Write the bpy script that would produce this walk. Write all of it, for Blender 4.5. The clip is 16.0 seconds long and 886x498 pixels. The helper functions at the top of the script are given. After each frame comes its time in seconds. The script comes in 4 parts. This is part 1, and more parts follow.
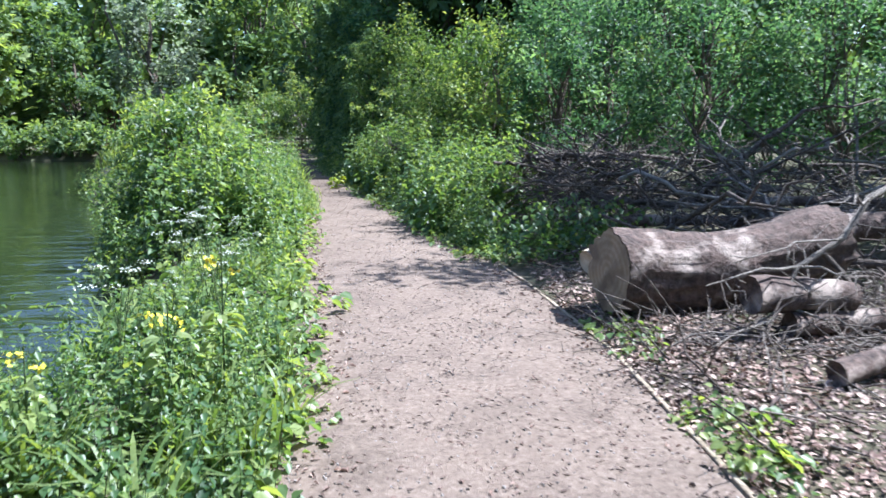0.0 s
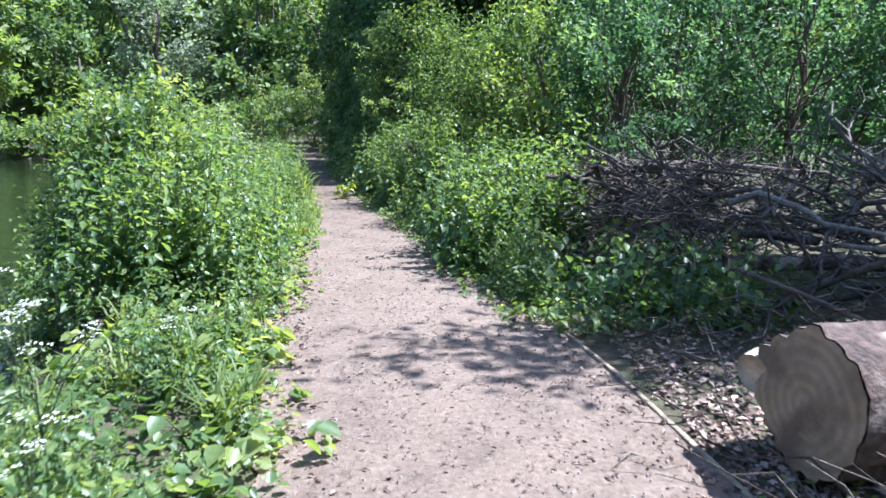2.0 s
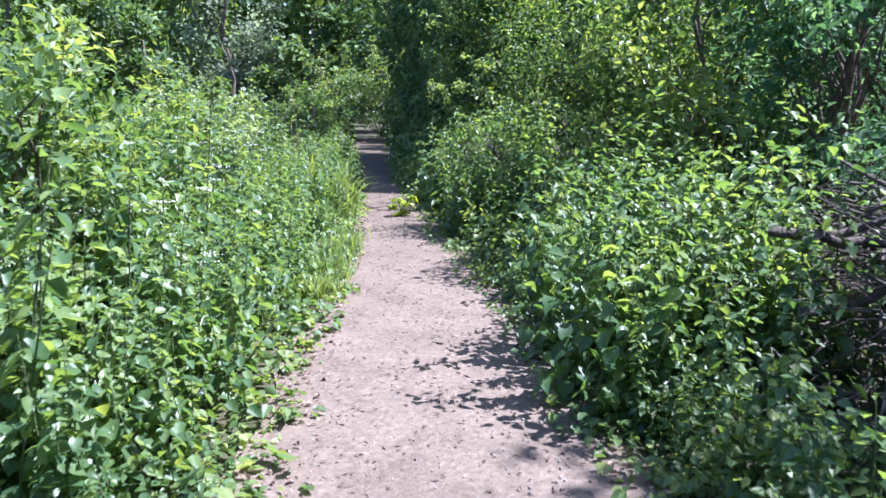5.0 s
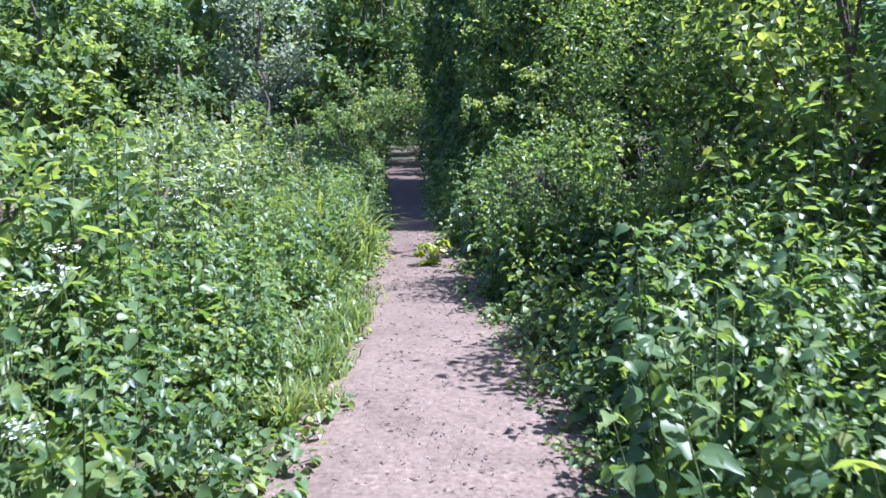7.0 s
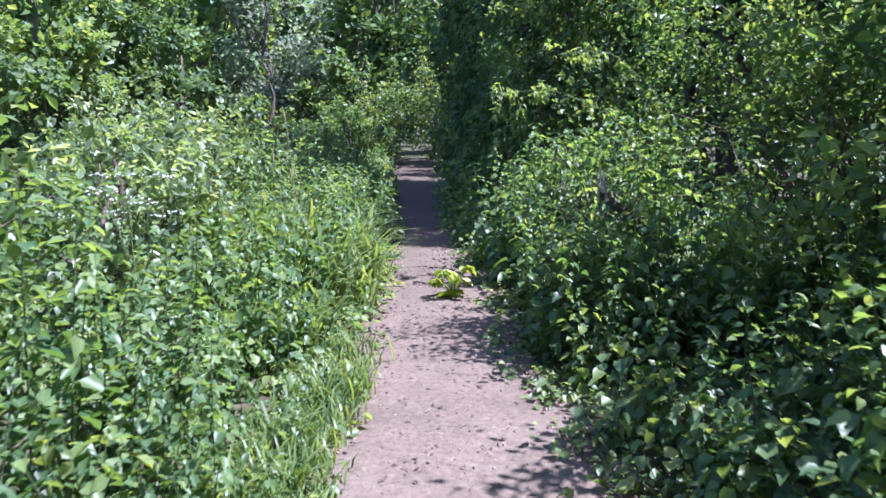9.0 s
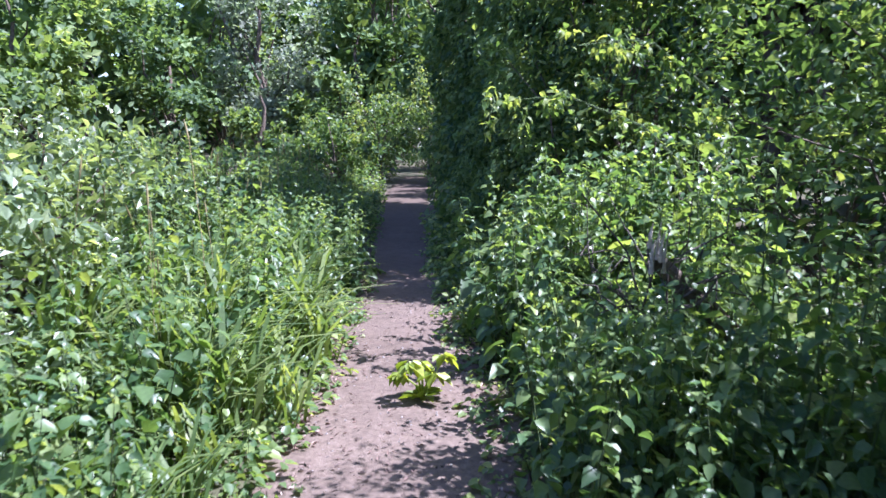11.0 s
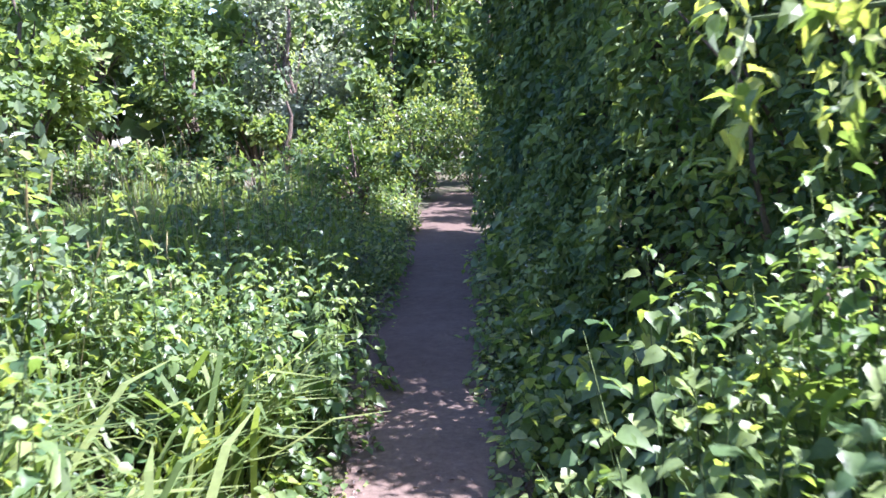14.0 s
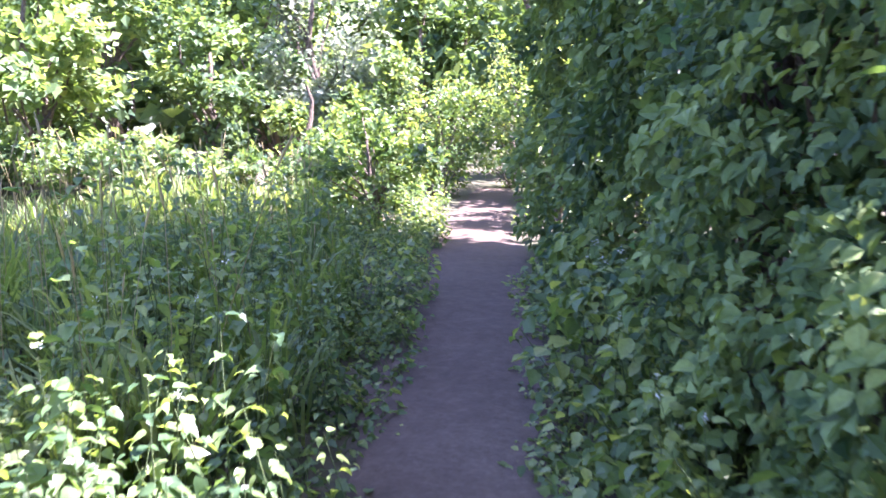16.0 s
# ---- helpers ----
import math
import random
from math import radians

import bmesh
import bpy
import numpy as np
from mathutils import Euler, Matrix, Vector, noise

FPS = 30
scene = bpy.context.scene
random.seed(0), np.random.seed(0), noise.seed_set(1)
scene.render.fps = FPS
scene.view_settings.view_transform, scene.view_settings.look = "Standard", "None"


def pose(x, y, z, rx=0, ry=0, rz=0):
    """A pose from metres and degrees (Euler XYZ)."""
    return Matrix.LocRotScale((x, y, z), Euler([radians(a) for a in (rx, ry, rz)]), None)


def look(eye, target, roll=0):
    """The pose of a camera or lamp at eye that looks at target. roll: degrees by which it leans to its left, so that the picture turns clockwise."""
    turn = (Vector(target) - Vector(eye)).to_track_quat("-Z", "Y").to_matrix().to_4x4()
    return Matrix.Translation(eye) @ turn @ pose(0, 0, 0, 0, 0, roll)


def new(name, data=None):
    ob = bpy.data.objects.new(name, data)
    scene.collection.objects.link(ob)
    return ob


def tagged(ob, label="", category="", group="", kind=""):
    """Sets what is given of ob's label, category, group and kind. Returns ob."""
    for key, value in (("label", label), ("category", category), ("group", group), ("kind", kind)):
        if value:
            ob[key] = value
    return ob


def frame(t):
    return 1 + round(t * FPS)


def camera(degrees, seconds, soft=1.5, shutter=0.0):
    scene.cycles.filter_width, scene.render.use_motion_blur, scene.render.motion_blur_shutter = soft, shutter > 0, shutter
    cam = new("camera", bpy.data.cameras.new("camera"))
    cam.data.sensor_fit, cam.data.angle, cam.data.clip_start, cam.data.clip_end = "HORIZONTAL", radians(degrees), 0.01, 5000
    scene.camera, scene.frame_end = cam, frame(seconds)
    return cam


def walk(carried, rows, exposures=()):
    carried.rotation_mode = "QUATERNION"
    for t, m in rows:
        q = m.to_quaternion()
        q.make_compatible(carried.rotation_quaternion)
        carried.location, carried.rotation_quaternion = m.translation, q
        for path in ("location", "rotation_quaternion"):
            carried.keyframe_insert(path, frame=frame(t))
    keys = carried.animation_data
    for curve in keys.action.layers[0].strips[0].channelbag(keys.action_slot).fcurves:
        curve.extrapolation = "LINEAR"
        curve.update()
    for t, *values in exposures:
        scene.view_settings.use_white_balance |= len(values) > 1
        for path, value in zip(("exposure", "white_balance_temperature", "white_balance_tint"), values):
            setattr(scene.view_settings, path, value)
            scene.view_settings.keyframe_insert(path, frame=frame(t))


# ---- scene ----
cam = camera(60.0, 16.0, soft=1.55, shutter=0.3)
PATH = [
    (0, (0.848, 0.324, 1.459), (1.015, 2.289, 1.123), -0.2),
    (0.5, (0.865, 0.987, 1.448), (0.961, 2.956, 1.108), -0.5),
    (1, (0.83, 1.548, 1.5), (1.006, 3.511, 1.163), -0.1),
    (1.5, (0.899, 2.165, 1.476), (0.964, 4.135, 1.138), -0.5),
    (2, (0.903, 2.86, 1.485), (1.022, 4.826, 1.138), -0.2),
    (2.5, (0.984, 3.497, 1.486), (1.064, 5.463, 1.13), -0.3),
    (3, (0.96, 4.077, 1.537), (1.02, 6.045, 1.184), -0.5),
    (3.5, (0.995, 4.669, 1.557), (1.007, 6.644, 1.246), -0.0),
    (4, (0.933, 5.305, 1.549), (0.869, 7.276, 1.213), 0.6),
    (4.2, (0.859, 5.57, 1.535), (0.828, 7.533, 1.157), 0.7),
    (6.3, (0.986, 7.781, 1.5), (0.805, 9.736, 1.118), -0.9),
    (6.5, (0.97, 8.023, 1.472), (0.787, 9.982, 1.113), -0.7),
    (7, (0.885, 8.499, 1.517), (0.694, 10.462, 1.186), -1.2),
    (7.5, (0.782, 8.888, 1.513), (0.637, 10.859, 1.204), -0.2),
    (8, (0.754, 9.257, 1.522), (0.541, 11.217, 1.184), -1.0),
    (8.5, (0.626, 9.61, 1.469), (0.442, 11.578, 1.167), -0.4),
    (8.7, (0.59, 9.849, 1.476), (0.391, 11.81, 1.136), -0.4),
    (10.8, (0.601, 12.062, 1.499), (0.367, 14.029, 1.227), -0.2),
    (11, (0.583, 12.274, 1.508), (0.359, 14.238, 1.207), -0.2),
    (11.5, (0.526, 12.851, 1.529), (0.251, 14.81, 1.23), 0.5),
    (12, (0.403, 13.491, 1.513), (0.101, 15.446, 1.213), 0.3),
    (12.5, (0.312, 14.029, 1.503), (0.017, 15.984, 1.197), -0.1),
    (13, (0.192, 14.636, 1.508), (-0.133, 16.59, 1.233), -0.0),
    (13.5, (0.154, 15.217, 1.499), (-0.152, 17.175, 1.23), -0.1),
    (14, (0.055, 15.82, 1.489), (-0.277, 17.773, 1.212), -0.4),
    (14.5, (-0.041, 16.393, 1.466), (-0.376, 18.34, 1.155), -0.2),
    (15, (-0.183, 16.98, 1.482), (-0.563, 18.921, 1.184), -0.3),
    (15.5, (-0.299, 17.546, 1.482), (-0.616, 19.495, 1.162), 0.1),
    (16, (-0.384, 18.181, 1.512), (-0.793, 20.115, 1.206), -0.1),
]
EXPOSURES = [(0, 1.66, 5400, 10), (3.5, 1.87, 5350, 16), (8, 1.72, 5250, 24), (12, 1.96, 5350, 28), (14.5, 2.75, 5700, 33), (16, 3.55, 5800, 42)]
walk(cam, [(t, look(eye, target, roll)) for t, eye, target, roll in PATH], EXPOSURES)

# ---------------------------------------------------------------- light
SUN_EL, SUN_AZ = 61.0, 86.0          # azimuth from +y towards +x
world = bpy.data.worlds.new("sky")
scene.world = world
world.use_nodes = True
sky = world.node_tree.nodes.new("ShaderNodeTexSky")
sky.sky_type, sky.sun_disc = "NISHITA", False
sky.sun_elevation, sky.sun_rotation = radians(SUN_EL), radians(SUN_AZ)
world.node_tree.links.new(sky.outputs[0], world.node_tree.nodes["Background"].inputs[0])
world.node_tree.nodes["Background"].inputs[1].default_value = 0.088
sun_data = bpy.data.lights.new("sun", "SUN")
sun_data.energy, sun_data.angle, sun_data.color = 5.0, radians(0.53), (1.0, 0.96, 0.90)
sun = new("sun", sun_data)
sun_dir = Vector((math.sin(radians(SUN_AZ)) * math.cos(radians(SUN_EL)), math.cos(radians(SUN_AZ)) * math.cos(radians(SUN_EL)), math.sin(radians(SUN_EL))))
sun.matrix_world = look(sun_dir * 60, (0, 0, 0))

rng = np.random.default_rng(7)


# ---------------------------------------------------------------- materials
def material(name):
    m = bpy.data.materials.new(name)
    m.use_nodes = True
    nt = m.node_tree
    return m, nt, nt.nodes["Principled BSDF"]


def node(nt, kind, **sets):
    n = nt.nodes.new(kind)
    for k, v in sets.items():
        n.inputs[k.replace("_", " ")].default_value = v
    return n


def ramp(nt, fac, stops):
    r = nt.nodes.new("ShaderNodeValToRGB")
    while len(r.color_ramp.elements) < len(stops):
        r.color_ramp.elements.new(0.5)
    for e, (p, c) in zip(r.color_ramp.elements, stops):
        e.position, e.color = p, (*c, 1)
    nt.links.new(fac, r.inputs[0])
    return r.outputs[0]


def blend(nt, fac, a, b, mode="MIX"):
    n = nt.nodes.new("ShaderNodeMix")
    n.data_type, n.blend_type = "RGBA", mode
    for sock, v in ((n.inputs[0], fac), (n.inputs[6], a), (n.inputs[7], b)):
        if isinstance(v, (int, float)):
            sock.default_value = v
        elif isinstance(v, tuple):
            sock.default_value = (*v, 1)
        else:
            nt.links.new(v, sock)
    return n.outputs[2]


def noise_tex(nt, scale, detail=4.0, rough=0.55, stretch=None):
    co = nt.nodes.new("ShaderNodeTexCoord").outputs["Object"]
    if stretch:
        mp = nt.nodes.new("ShaderNodeMapping")
        mp.inputs["Scale"].default_value = stretch
        nt.links.new(co, mp.inputs[0])
        co = mp.outputs[0]
    n = node(nt, "ShaderNodeTexNoise", Scale=scale, Detail=detail, Roughness=rough)
    nt.links.new(co, n.inputs["Vector"])
    return n.outputs[0]


def bump(nt, bsdf, height, strength, dist):
    b = node(nt, "ShaderNodeBump", Strength=strength, Distance=dist)
    nt.links.new(height, b.inputs["Height"])
    nt.links.new(b.outputs[0], bsdf.inputs["Normal"])


def leaf_material(name, dark, mid, light, rough=0.4, through_light=0.52, tint=(1.58, 1.5, 0.56), gloss=0.5):
    """Foliage: each leaf has its own tone; part of the light passes through the blade."""
    m, nt, b = material(name)
    at = nt.nodes.new("ShaderNodeAttribute")
    at.attribute_name = "tone"
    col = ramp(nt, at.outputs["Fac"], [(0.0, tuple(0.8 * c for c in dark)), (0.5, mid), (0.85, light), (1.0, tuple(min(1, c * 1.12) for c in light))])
    patch = ramp(nt, noise_tex(nt, 1.3, 3), [(0.3, (0.72, 0.8, 0.75)), (0.7, (1.15, 1.1, 1.0))])
    col = blend(nt, 1.0, col, patch, "MULTIPLY")
    grain = ramp(nt, noise_tex(nt, 60, 2), [(0.3, (0.85, 0.85, 0.85)), (0.7, (1.1, 1.1, 1.1))])
    col = blend(nt, 1.0, col, grain, "MULTIPLY")
    nt.links.new(col, b.inputs["Base Color"])
    b.inputs["Roughness"].default_value = rough
    b.inputs["Specular IOR Level"].default_value = gloss
    tr = nt.nodes.new("ShaderNodeBsdfTranslucent")
    nt.links.new(blend(nt, 1.0, col, tint, "MULTIPLY"), tr.inputs[0])
    mix = nt.nodes.new("ShaderNodeMixShader")
    mix.inputs[0].default_value = through_light
    nt.links.new(b.outputs[0], mix.inputs[1])
    nt.links.new(tr.outputs[0], mix.inputs[2])
    nt.links.new(mix.outputs[0], nt.nodes["Material Output"].inputs[0])
    return m


def bark_material(name, dark, light, scale=14.0, pale_patch=None):
    m, nt, b = material(name)
    n = noise_tex(nt, scale, 6, 0.65)
    col = ramp(nt, n, [(0.3, dark), (0.7, light)])
    if pale_patch:
        col = blend(nt, ramp(nt, noise_tex(nt, 3.0, 4), [(0.55, (0, 0, 0)), (0.65, (1, 1, 1))]), col, pale_patch)
    nt.links.new(col, b.inputs["Base Color"])
    b.inputs["Roughness"].default_value = 0.85
    bump(nt, b, n, 1.0, 0.04)
    return m


NETTLE = leaf_material("nettle_leaf", (0.043, 0.095, 0.048), (0.097, 0.175, 0.078), (0.225, 0.300, 0.115))
HERB = leaf_material("herb_leaf", (0.062, 0.120, 0.052), (0.130, 0.208, 0.086), (0.285, 0.340, 0.135))
YOUNG = leaf_material("young_yellow_leaf", (0.17, 0.25, 0.03), (0.30, 0.36, 0.045), (0.46, 0.46, 0.07), through_light=0.45)
GRASS = leaf_material("grass_blade", (0.070, 0.122, 0.044), (0.120, 0.185, 0.064), (0.235, 0.29, 0.115), rough=0.45, gloss=0.4)
SEED = leaf_material("dry_seed_head", (0.16, 0.13, 0.06), (0.27, 0.22, 0.11), (0.38, 0.32, 0.18), through_light=0.2, tint=(1, 1, 0.9))
SHRUB = leaf_material("shrub_leaf", (0.055, 0.115, 0.080), (0.104, 0.195, 0.118), (0.215, 0.310, 0.175), rough=0.5, gloss=0.4, tint=(1.35, 1.4, 0.7))
WILLOW = leaf_material("willow_leaf", (0.16, 0.19, 0.14), (0.30, 0.34, 0.27), (0.45, 0.49, 0.40), tint=(1.1, 1.2, 0.8), rough=0.5, gloss=0.35)
FAR_GREEN = leaf_material("far_leaf", (0.071, 0.130, 0.075), (0.143, 0.220, 0.107), (0.286, 0.355, 0.169), rough=0.5, gloss=0.35)
FAR_YELLOW = leaf_material("far_yellow_leaf", (0.080, 0.138, 0.066), (0.155, 0.235, 0.100), (0.28, 0.345, 0.155), rough=0.5, gloss=0.35)
SALLOW = leaf_material("sallow_leaf", (0.10, 0.15, 0.085), (0.19, 0.26, 0.15), (0.34, 0.40, 0.26), rough=0.35, gloss=0.7)
IVY = leaf_material("ivy_leaf", (0.055, 0.115, 0.066), (0.125, 0.195, 0.080), (0.225, 0.30, 0.125), rough=0.6, through_light=0.3, gloss=0.25)
STEM = bark_material("green_stem", (0.06, 0.10, 0.03), (0.12, 0.17, 0.05), 30)
PETAL, _nt, _b = material("white_petal")
_b.inputs["Base Color"].default_value, _b.inputs["Roughness"].default_value = (0.52, 0.54, 0.46, 1), 0.7
PETAL_YELLOW, _nt, _b = material("yellow_petal")
_b.inputs["Base Color"].default_value, _b.inputs["Roughness"].default_value = (0.72, 0.62, 0.04, 1), 0.5
BARK = bark_material("brown_bark", (0.05, 0.035, 0.025), (0.17, 0.13, 0.10), 12)
# pale blotches put the sunlit look of the log's top into the colour
LOG_BARK = bark_material("log_bark", (0.022, 0.014, 0.012), (0.15, 0.10, 0.082), 17, (0.31, 0.25, 0.215))
PEELED = bark_material("peeled_wood", (0.36, 0.29, 0.22), (0.56, 0.48, 0.39), 20)
DEAD = bark_material("grey_dead_wood", (0.085, 0.070, 0.060), (0.30, 0.26, 0.225), 18)
DEAD_DARK = bark_material("brown_dead_wood", (0.040, 0.030, 0.026), (0.15, 0.118, 0.10), 18)
LITTER = leaf_material("fallen_leaf", (0.10, 0.060, 0.050), (0.25, 0.165, 0.145), (0.43, 0.32, 0.29), rough=0.7, through_light=0.1, tint=(1, 0.9, 0.8))

CUT, nt, b = material("sawn_wood")
rings = nt.nodes.new("ShaderNodeTexWave")
rings.wave_type, rings.rings_direction = "RINGS", "X"
rings.inputs["Scale"].default_value, rings.inputs["Distortion"].default_value, rings.inputs["Detail"].default_value = 6.0, 2.5, 3.0
nt.links.new(nt.nodes.new("ShaderNodeTexCoord").outputs["Object"], rings.inputs["Vector"])
col = ramp(nt, rings.outputs["Fac"], [(0.2, (0.215, 0.155, 0.105)), (0.8, (0.255, 0.195, 0.14))])
col = blend(nt, ramp(nt, noise_tex(nt, 4.5, 4), [(0.42, (0, 0, 0)), (0.62, (1, 1, 1))]), col, (0.12, 0.085, 0.06))
nt.links.new(col, b.inputs["Base Color"])
b.inputs["Roughness"].default_value = 0.8
bump(nt, b, noise_tex(nt, 40, 3), 0.4, 0.01)

GRAVEL, nt, b = material("path_gravel")
speck = noise_tex(nt, 30, 7, 0.78)
broad = noise_tex(nt, 2.2, 6, 0.65)
col = ramp(nt, speck, [(0.30, (0.056, 0.042, 0.034)), (0.42, (0.150, 0.112, 0.088)), (0.56, (0.208, 0.160, 0.130)), (0.70, (0.31, 0.25, 0.208))])
col = blend(nt, 1.0, col, ramp(nt, broad, [(0.32, (0.72, 0.70, 0.68)), (0.5, (1.0, 0.98, 0.96)), (0.7, (1.10, 1.08, 1.05))]), "MULTIPLY")
# far trees' shade painted in: gravel blends to dark brown earth along the walk
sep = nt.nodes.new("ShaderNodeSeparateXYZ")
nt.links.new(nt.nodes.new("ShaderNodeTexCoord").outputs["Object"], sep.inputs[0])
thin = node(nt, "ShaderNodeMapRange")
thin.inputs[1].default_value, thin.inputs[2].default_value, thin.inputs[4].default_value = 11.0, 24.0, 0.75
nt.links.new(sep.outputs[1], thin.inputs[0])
shade_mix = nt.nodes.new("ShaderNodeMath")
shade_mix.operation, shade_mix.use_clamp = "MULTIPLY_ADD", True
nt.links.new(noise_tex(nt, 0.9, 5, 0.6), shade_mix.inputs[0])
shade_mix.inputs[1].default_value = 0.5
nt.links.new(thin.outputs[0], shade_mix.inputs[2])
# brown earth colour, kept dark for the shade under the trees
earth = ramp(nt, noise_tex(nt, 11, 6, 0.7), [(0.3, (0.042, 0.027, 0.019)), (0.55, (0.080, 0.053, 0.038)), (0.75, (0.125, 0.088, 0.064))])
shade_fac = nt.nodes.new("ShaderNodeMath")
shade_fac.operation, shade_fac.use_clamp = "SUBTRACT", True
nt.links.new(shade_mix.outputs[0], shade_fac.inputs[0])
shade_fac.inputs[1].default_value = 0.12
col = blend(nt, shade_fac.outputs[0], col, earth)
nt.links.new(col, b.inputs["Base Color"])
b.inputs["Roughness"].default_value = 0.95
bump(nt, b, speck, 0.7, 0.02)

CHIP, nt, b = material("stone_chip")
rnd = nt.nodes.new("ShaderNodeAttribute")
rnd.attribute_name = "tone"
nt.links.new(ramp(nt, rnd.outputs["Fac"], [(0.0, (0.055, 0.042, 0.036)), (0.45, (0.15, 0.125, 0.11)), (1.0, (0.33, 0.30, 0.28))]), b.inputs["Base Color"])
b.inputs["Roughness"].default_value = 0.9

SOIL, nt, b = material("dark_soil")
n = noise_tex(nt, 9, 6, 0.65)
col = ramp(nt, n, [(0.3, (0.035, 0.03, 0.018)), (0.55, (0.075, 0.062, 0.036)), (0.75, (0.12, 0.10, 0.06))])
col = blend(nt, ramp(nt, noise_tex(nt, 0.8, 4), [(0.42, (0, 0, 0)), (0.6, (1, 1, 1))]), col, (0.055, 0.060, 0.026))
nt.links.new(col, b.inputs["Base Color"])
b.inputs["Roughness"].default_value = 0.95
bump(nt, b, n, 0.8, 0.04)

WATER, nt, b = material("river_water")
b.inputs["Base Color"].default_value = (0.010, 0.016, 0.007, 1)
b.inputs["Roughness"].default_value = 0.06
b.inputs["IOR"].default_value = 1.33
bump(nt, b, noise_tex(nt, 1.6, 4, 0.55, (0.5, 1.6, 1)), 0.22, 0.12)

TIMBER = bark_material("weathered_timber", (0.22, 0.165, 0.11), (0.42, 0.34, 0.25), 20)


# ---------------------------------------------------------------- mesh tools
class Soup:
    """Collects quads with a material slot and a tone, and makes one mesh of them."""

    def __init__(self):
        self.v, self.q, self.m, self.t, self.n = [], [], [], [], 0

    def add(self, v, q, mat=0, tone=0.5):
        self.v.append(np.asarray(v, np.float32))
        self.q.append(np.asarray(q, np.int64) + self.n)
        self.m.append(np.broadcast_to(np.asarray(mat, np.int32), (len(q),)))
        self.t.append(np.broadcast_to(np.asarray(tone, np.float32), (len(v),)))
        self.n += len(v)
        return self

    def arrays(self):
        return np.concatenate(self.v), np.concatenate(self.q), np.concatenate(self.m), np.concatenate(self.t)

    def mesh(self, name, mats, smooth=False):
        v, q, m, t = self.arrays()
        me = bpy.data.meshes.new(name)
        me.vertices.add(len(v))
        me.vertices.foreach_set("co", v.ravel())
        me.loops.add(q.size)
        me.loops.foreach_set("vertex_index", q.ravel().astype(np.int32))
        me.polygons.add(len(q))
        me.polygons.foreach_set("loop_start", np.arange(0, q.size, 4, dtype=np.int32))
        me.polygons.foreach_set("material_index", m.astype(np.int32))
        me.polygons.foreach_set("use_smooth", np.full(len(q), smooth))
        a = me.attributes.new("tone", "FLOAT", "POINT")
        a.data.foreach_set("value", t)
        for x in mats:
            me.materials.append(x)
        me.update(calc_edges=True)
        return me


def unit(a):
    return a / np.maximum(np.linalg.norm(a, axis=-1, keepdims=True), 1e-9)


def leaves(soup, base, way, up, length, width, tone, mat=0, droop=0.15, fold=0.12):
    """Folded ovate leaves, two quads each, from base along way."""
    base, way = np.asarray(base, float), unit(np.asarray(way, float))
    side = unit(np.cross(way, up))
    nrm = np.cross(side, way)
    k = len(base)
    length, width = np.broadcast_to(length, (k,)), np.broadcast_to(width, (k,))
    shape = [(0, 0, 0), (-0.5, 0.28, fold), (-0.40, 0.62, fold * 0.8), (0, 1, -droop), (0.40, 0.62, fold * 0.8), (0.5, 0.28, fold)]
    v = np.stack([base + side * (s * width * length)[:, None] + way * (a * length)[:, None] + nrm * ((u * length)[:, None]) for s, a, u in shape], 1)
    idx = np.arange(k)[:, None] * 6
    q = np.concatenate([idx + [0, 3, 2, 1], idx + [0, 5, 4, 3]])
    soup.add(v.reshape(-1, 3), q, mat, np.repeat(np.broadcast_to(tone, (k,)), 6))


def broad_leaves(soup, base, way, up, length, width, tone, mat=0, droop=0.22, fold=0.10):
    """Heart-shaped leaves with a sunken midrib and a drooping tip, four quads each."""
    base, way = np.asarray(base, float), unit(np.asarray(way, float))
    side = unit(np.cross(way, up))
    nrm = np.cross(side, way)
    k = len(base)
    length, width = np.broadcast_to(length, (k,)), np.broadcast_to(width, (k,))
    curl = rng.normal(0, 0.06, k)
    shape = [(0, 0, 0), (0, 0.45, 0.04), (0, 1, -droop), (-0.40, 0.06, fold), (-0.52, 0.34, fold * 1.1), (-0.27, 0.72, fold * 0.3), (0.40, 0.06, fold), (0.52, 0.34, fold * 1.1), (0.27, 0.72, fold * 0.3)]
    v = np.stack([base + side * (s * width * length)[:, None] + way * (a * length)[:, None] + nrm * ((u + curl * s) * length)[:, None] for s, a, u in shape], 1)
    idx = np.arange(k)[:, None] * 9
    q = np.concatenate([idx + [0, 1, 4, 3], idx + [1, 2, 5, 4], idx + [0, 6, 7, 1], idx + [1, 7, 8, 2]])
    soup.add(v.reshape(-1, 3), q, mat, np.repeat(np.broadcast_to(tone, (k,)), 9))


def cards(soup, base, way, up, length, width, tone, mat=0):
    """Single-quad diamond leaves for crowns seen from afar."""
    way = unit(way)
    side = unit(np.cross(way, up))
    k = len(base)
    L, W = (np.broadcast_to(length, (k,)))[:, None], (np.broadcast_to(length * width, (k,)))[:, None]
    nrm = np.cross(side, way)
    v = np.stack([base, base + way * L * 0.45 - side * W * 0.5 + nrm * L * 0.08, base + way * L - nrm * L * 0.08, base + way * L * 0.45 + side * W * 0.5 + nrm * L * 0.08], 1)
    q = np.arange(k)[:, None] * 4 + np.array([0, 3, 2, 1])
    soup.add(v.reshape(-1, 3), q, mat, np.repeat(np.broadcast_to(tone, (k,)), 4))


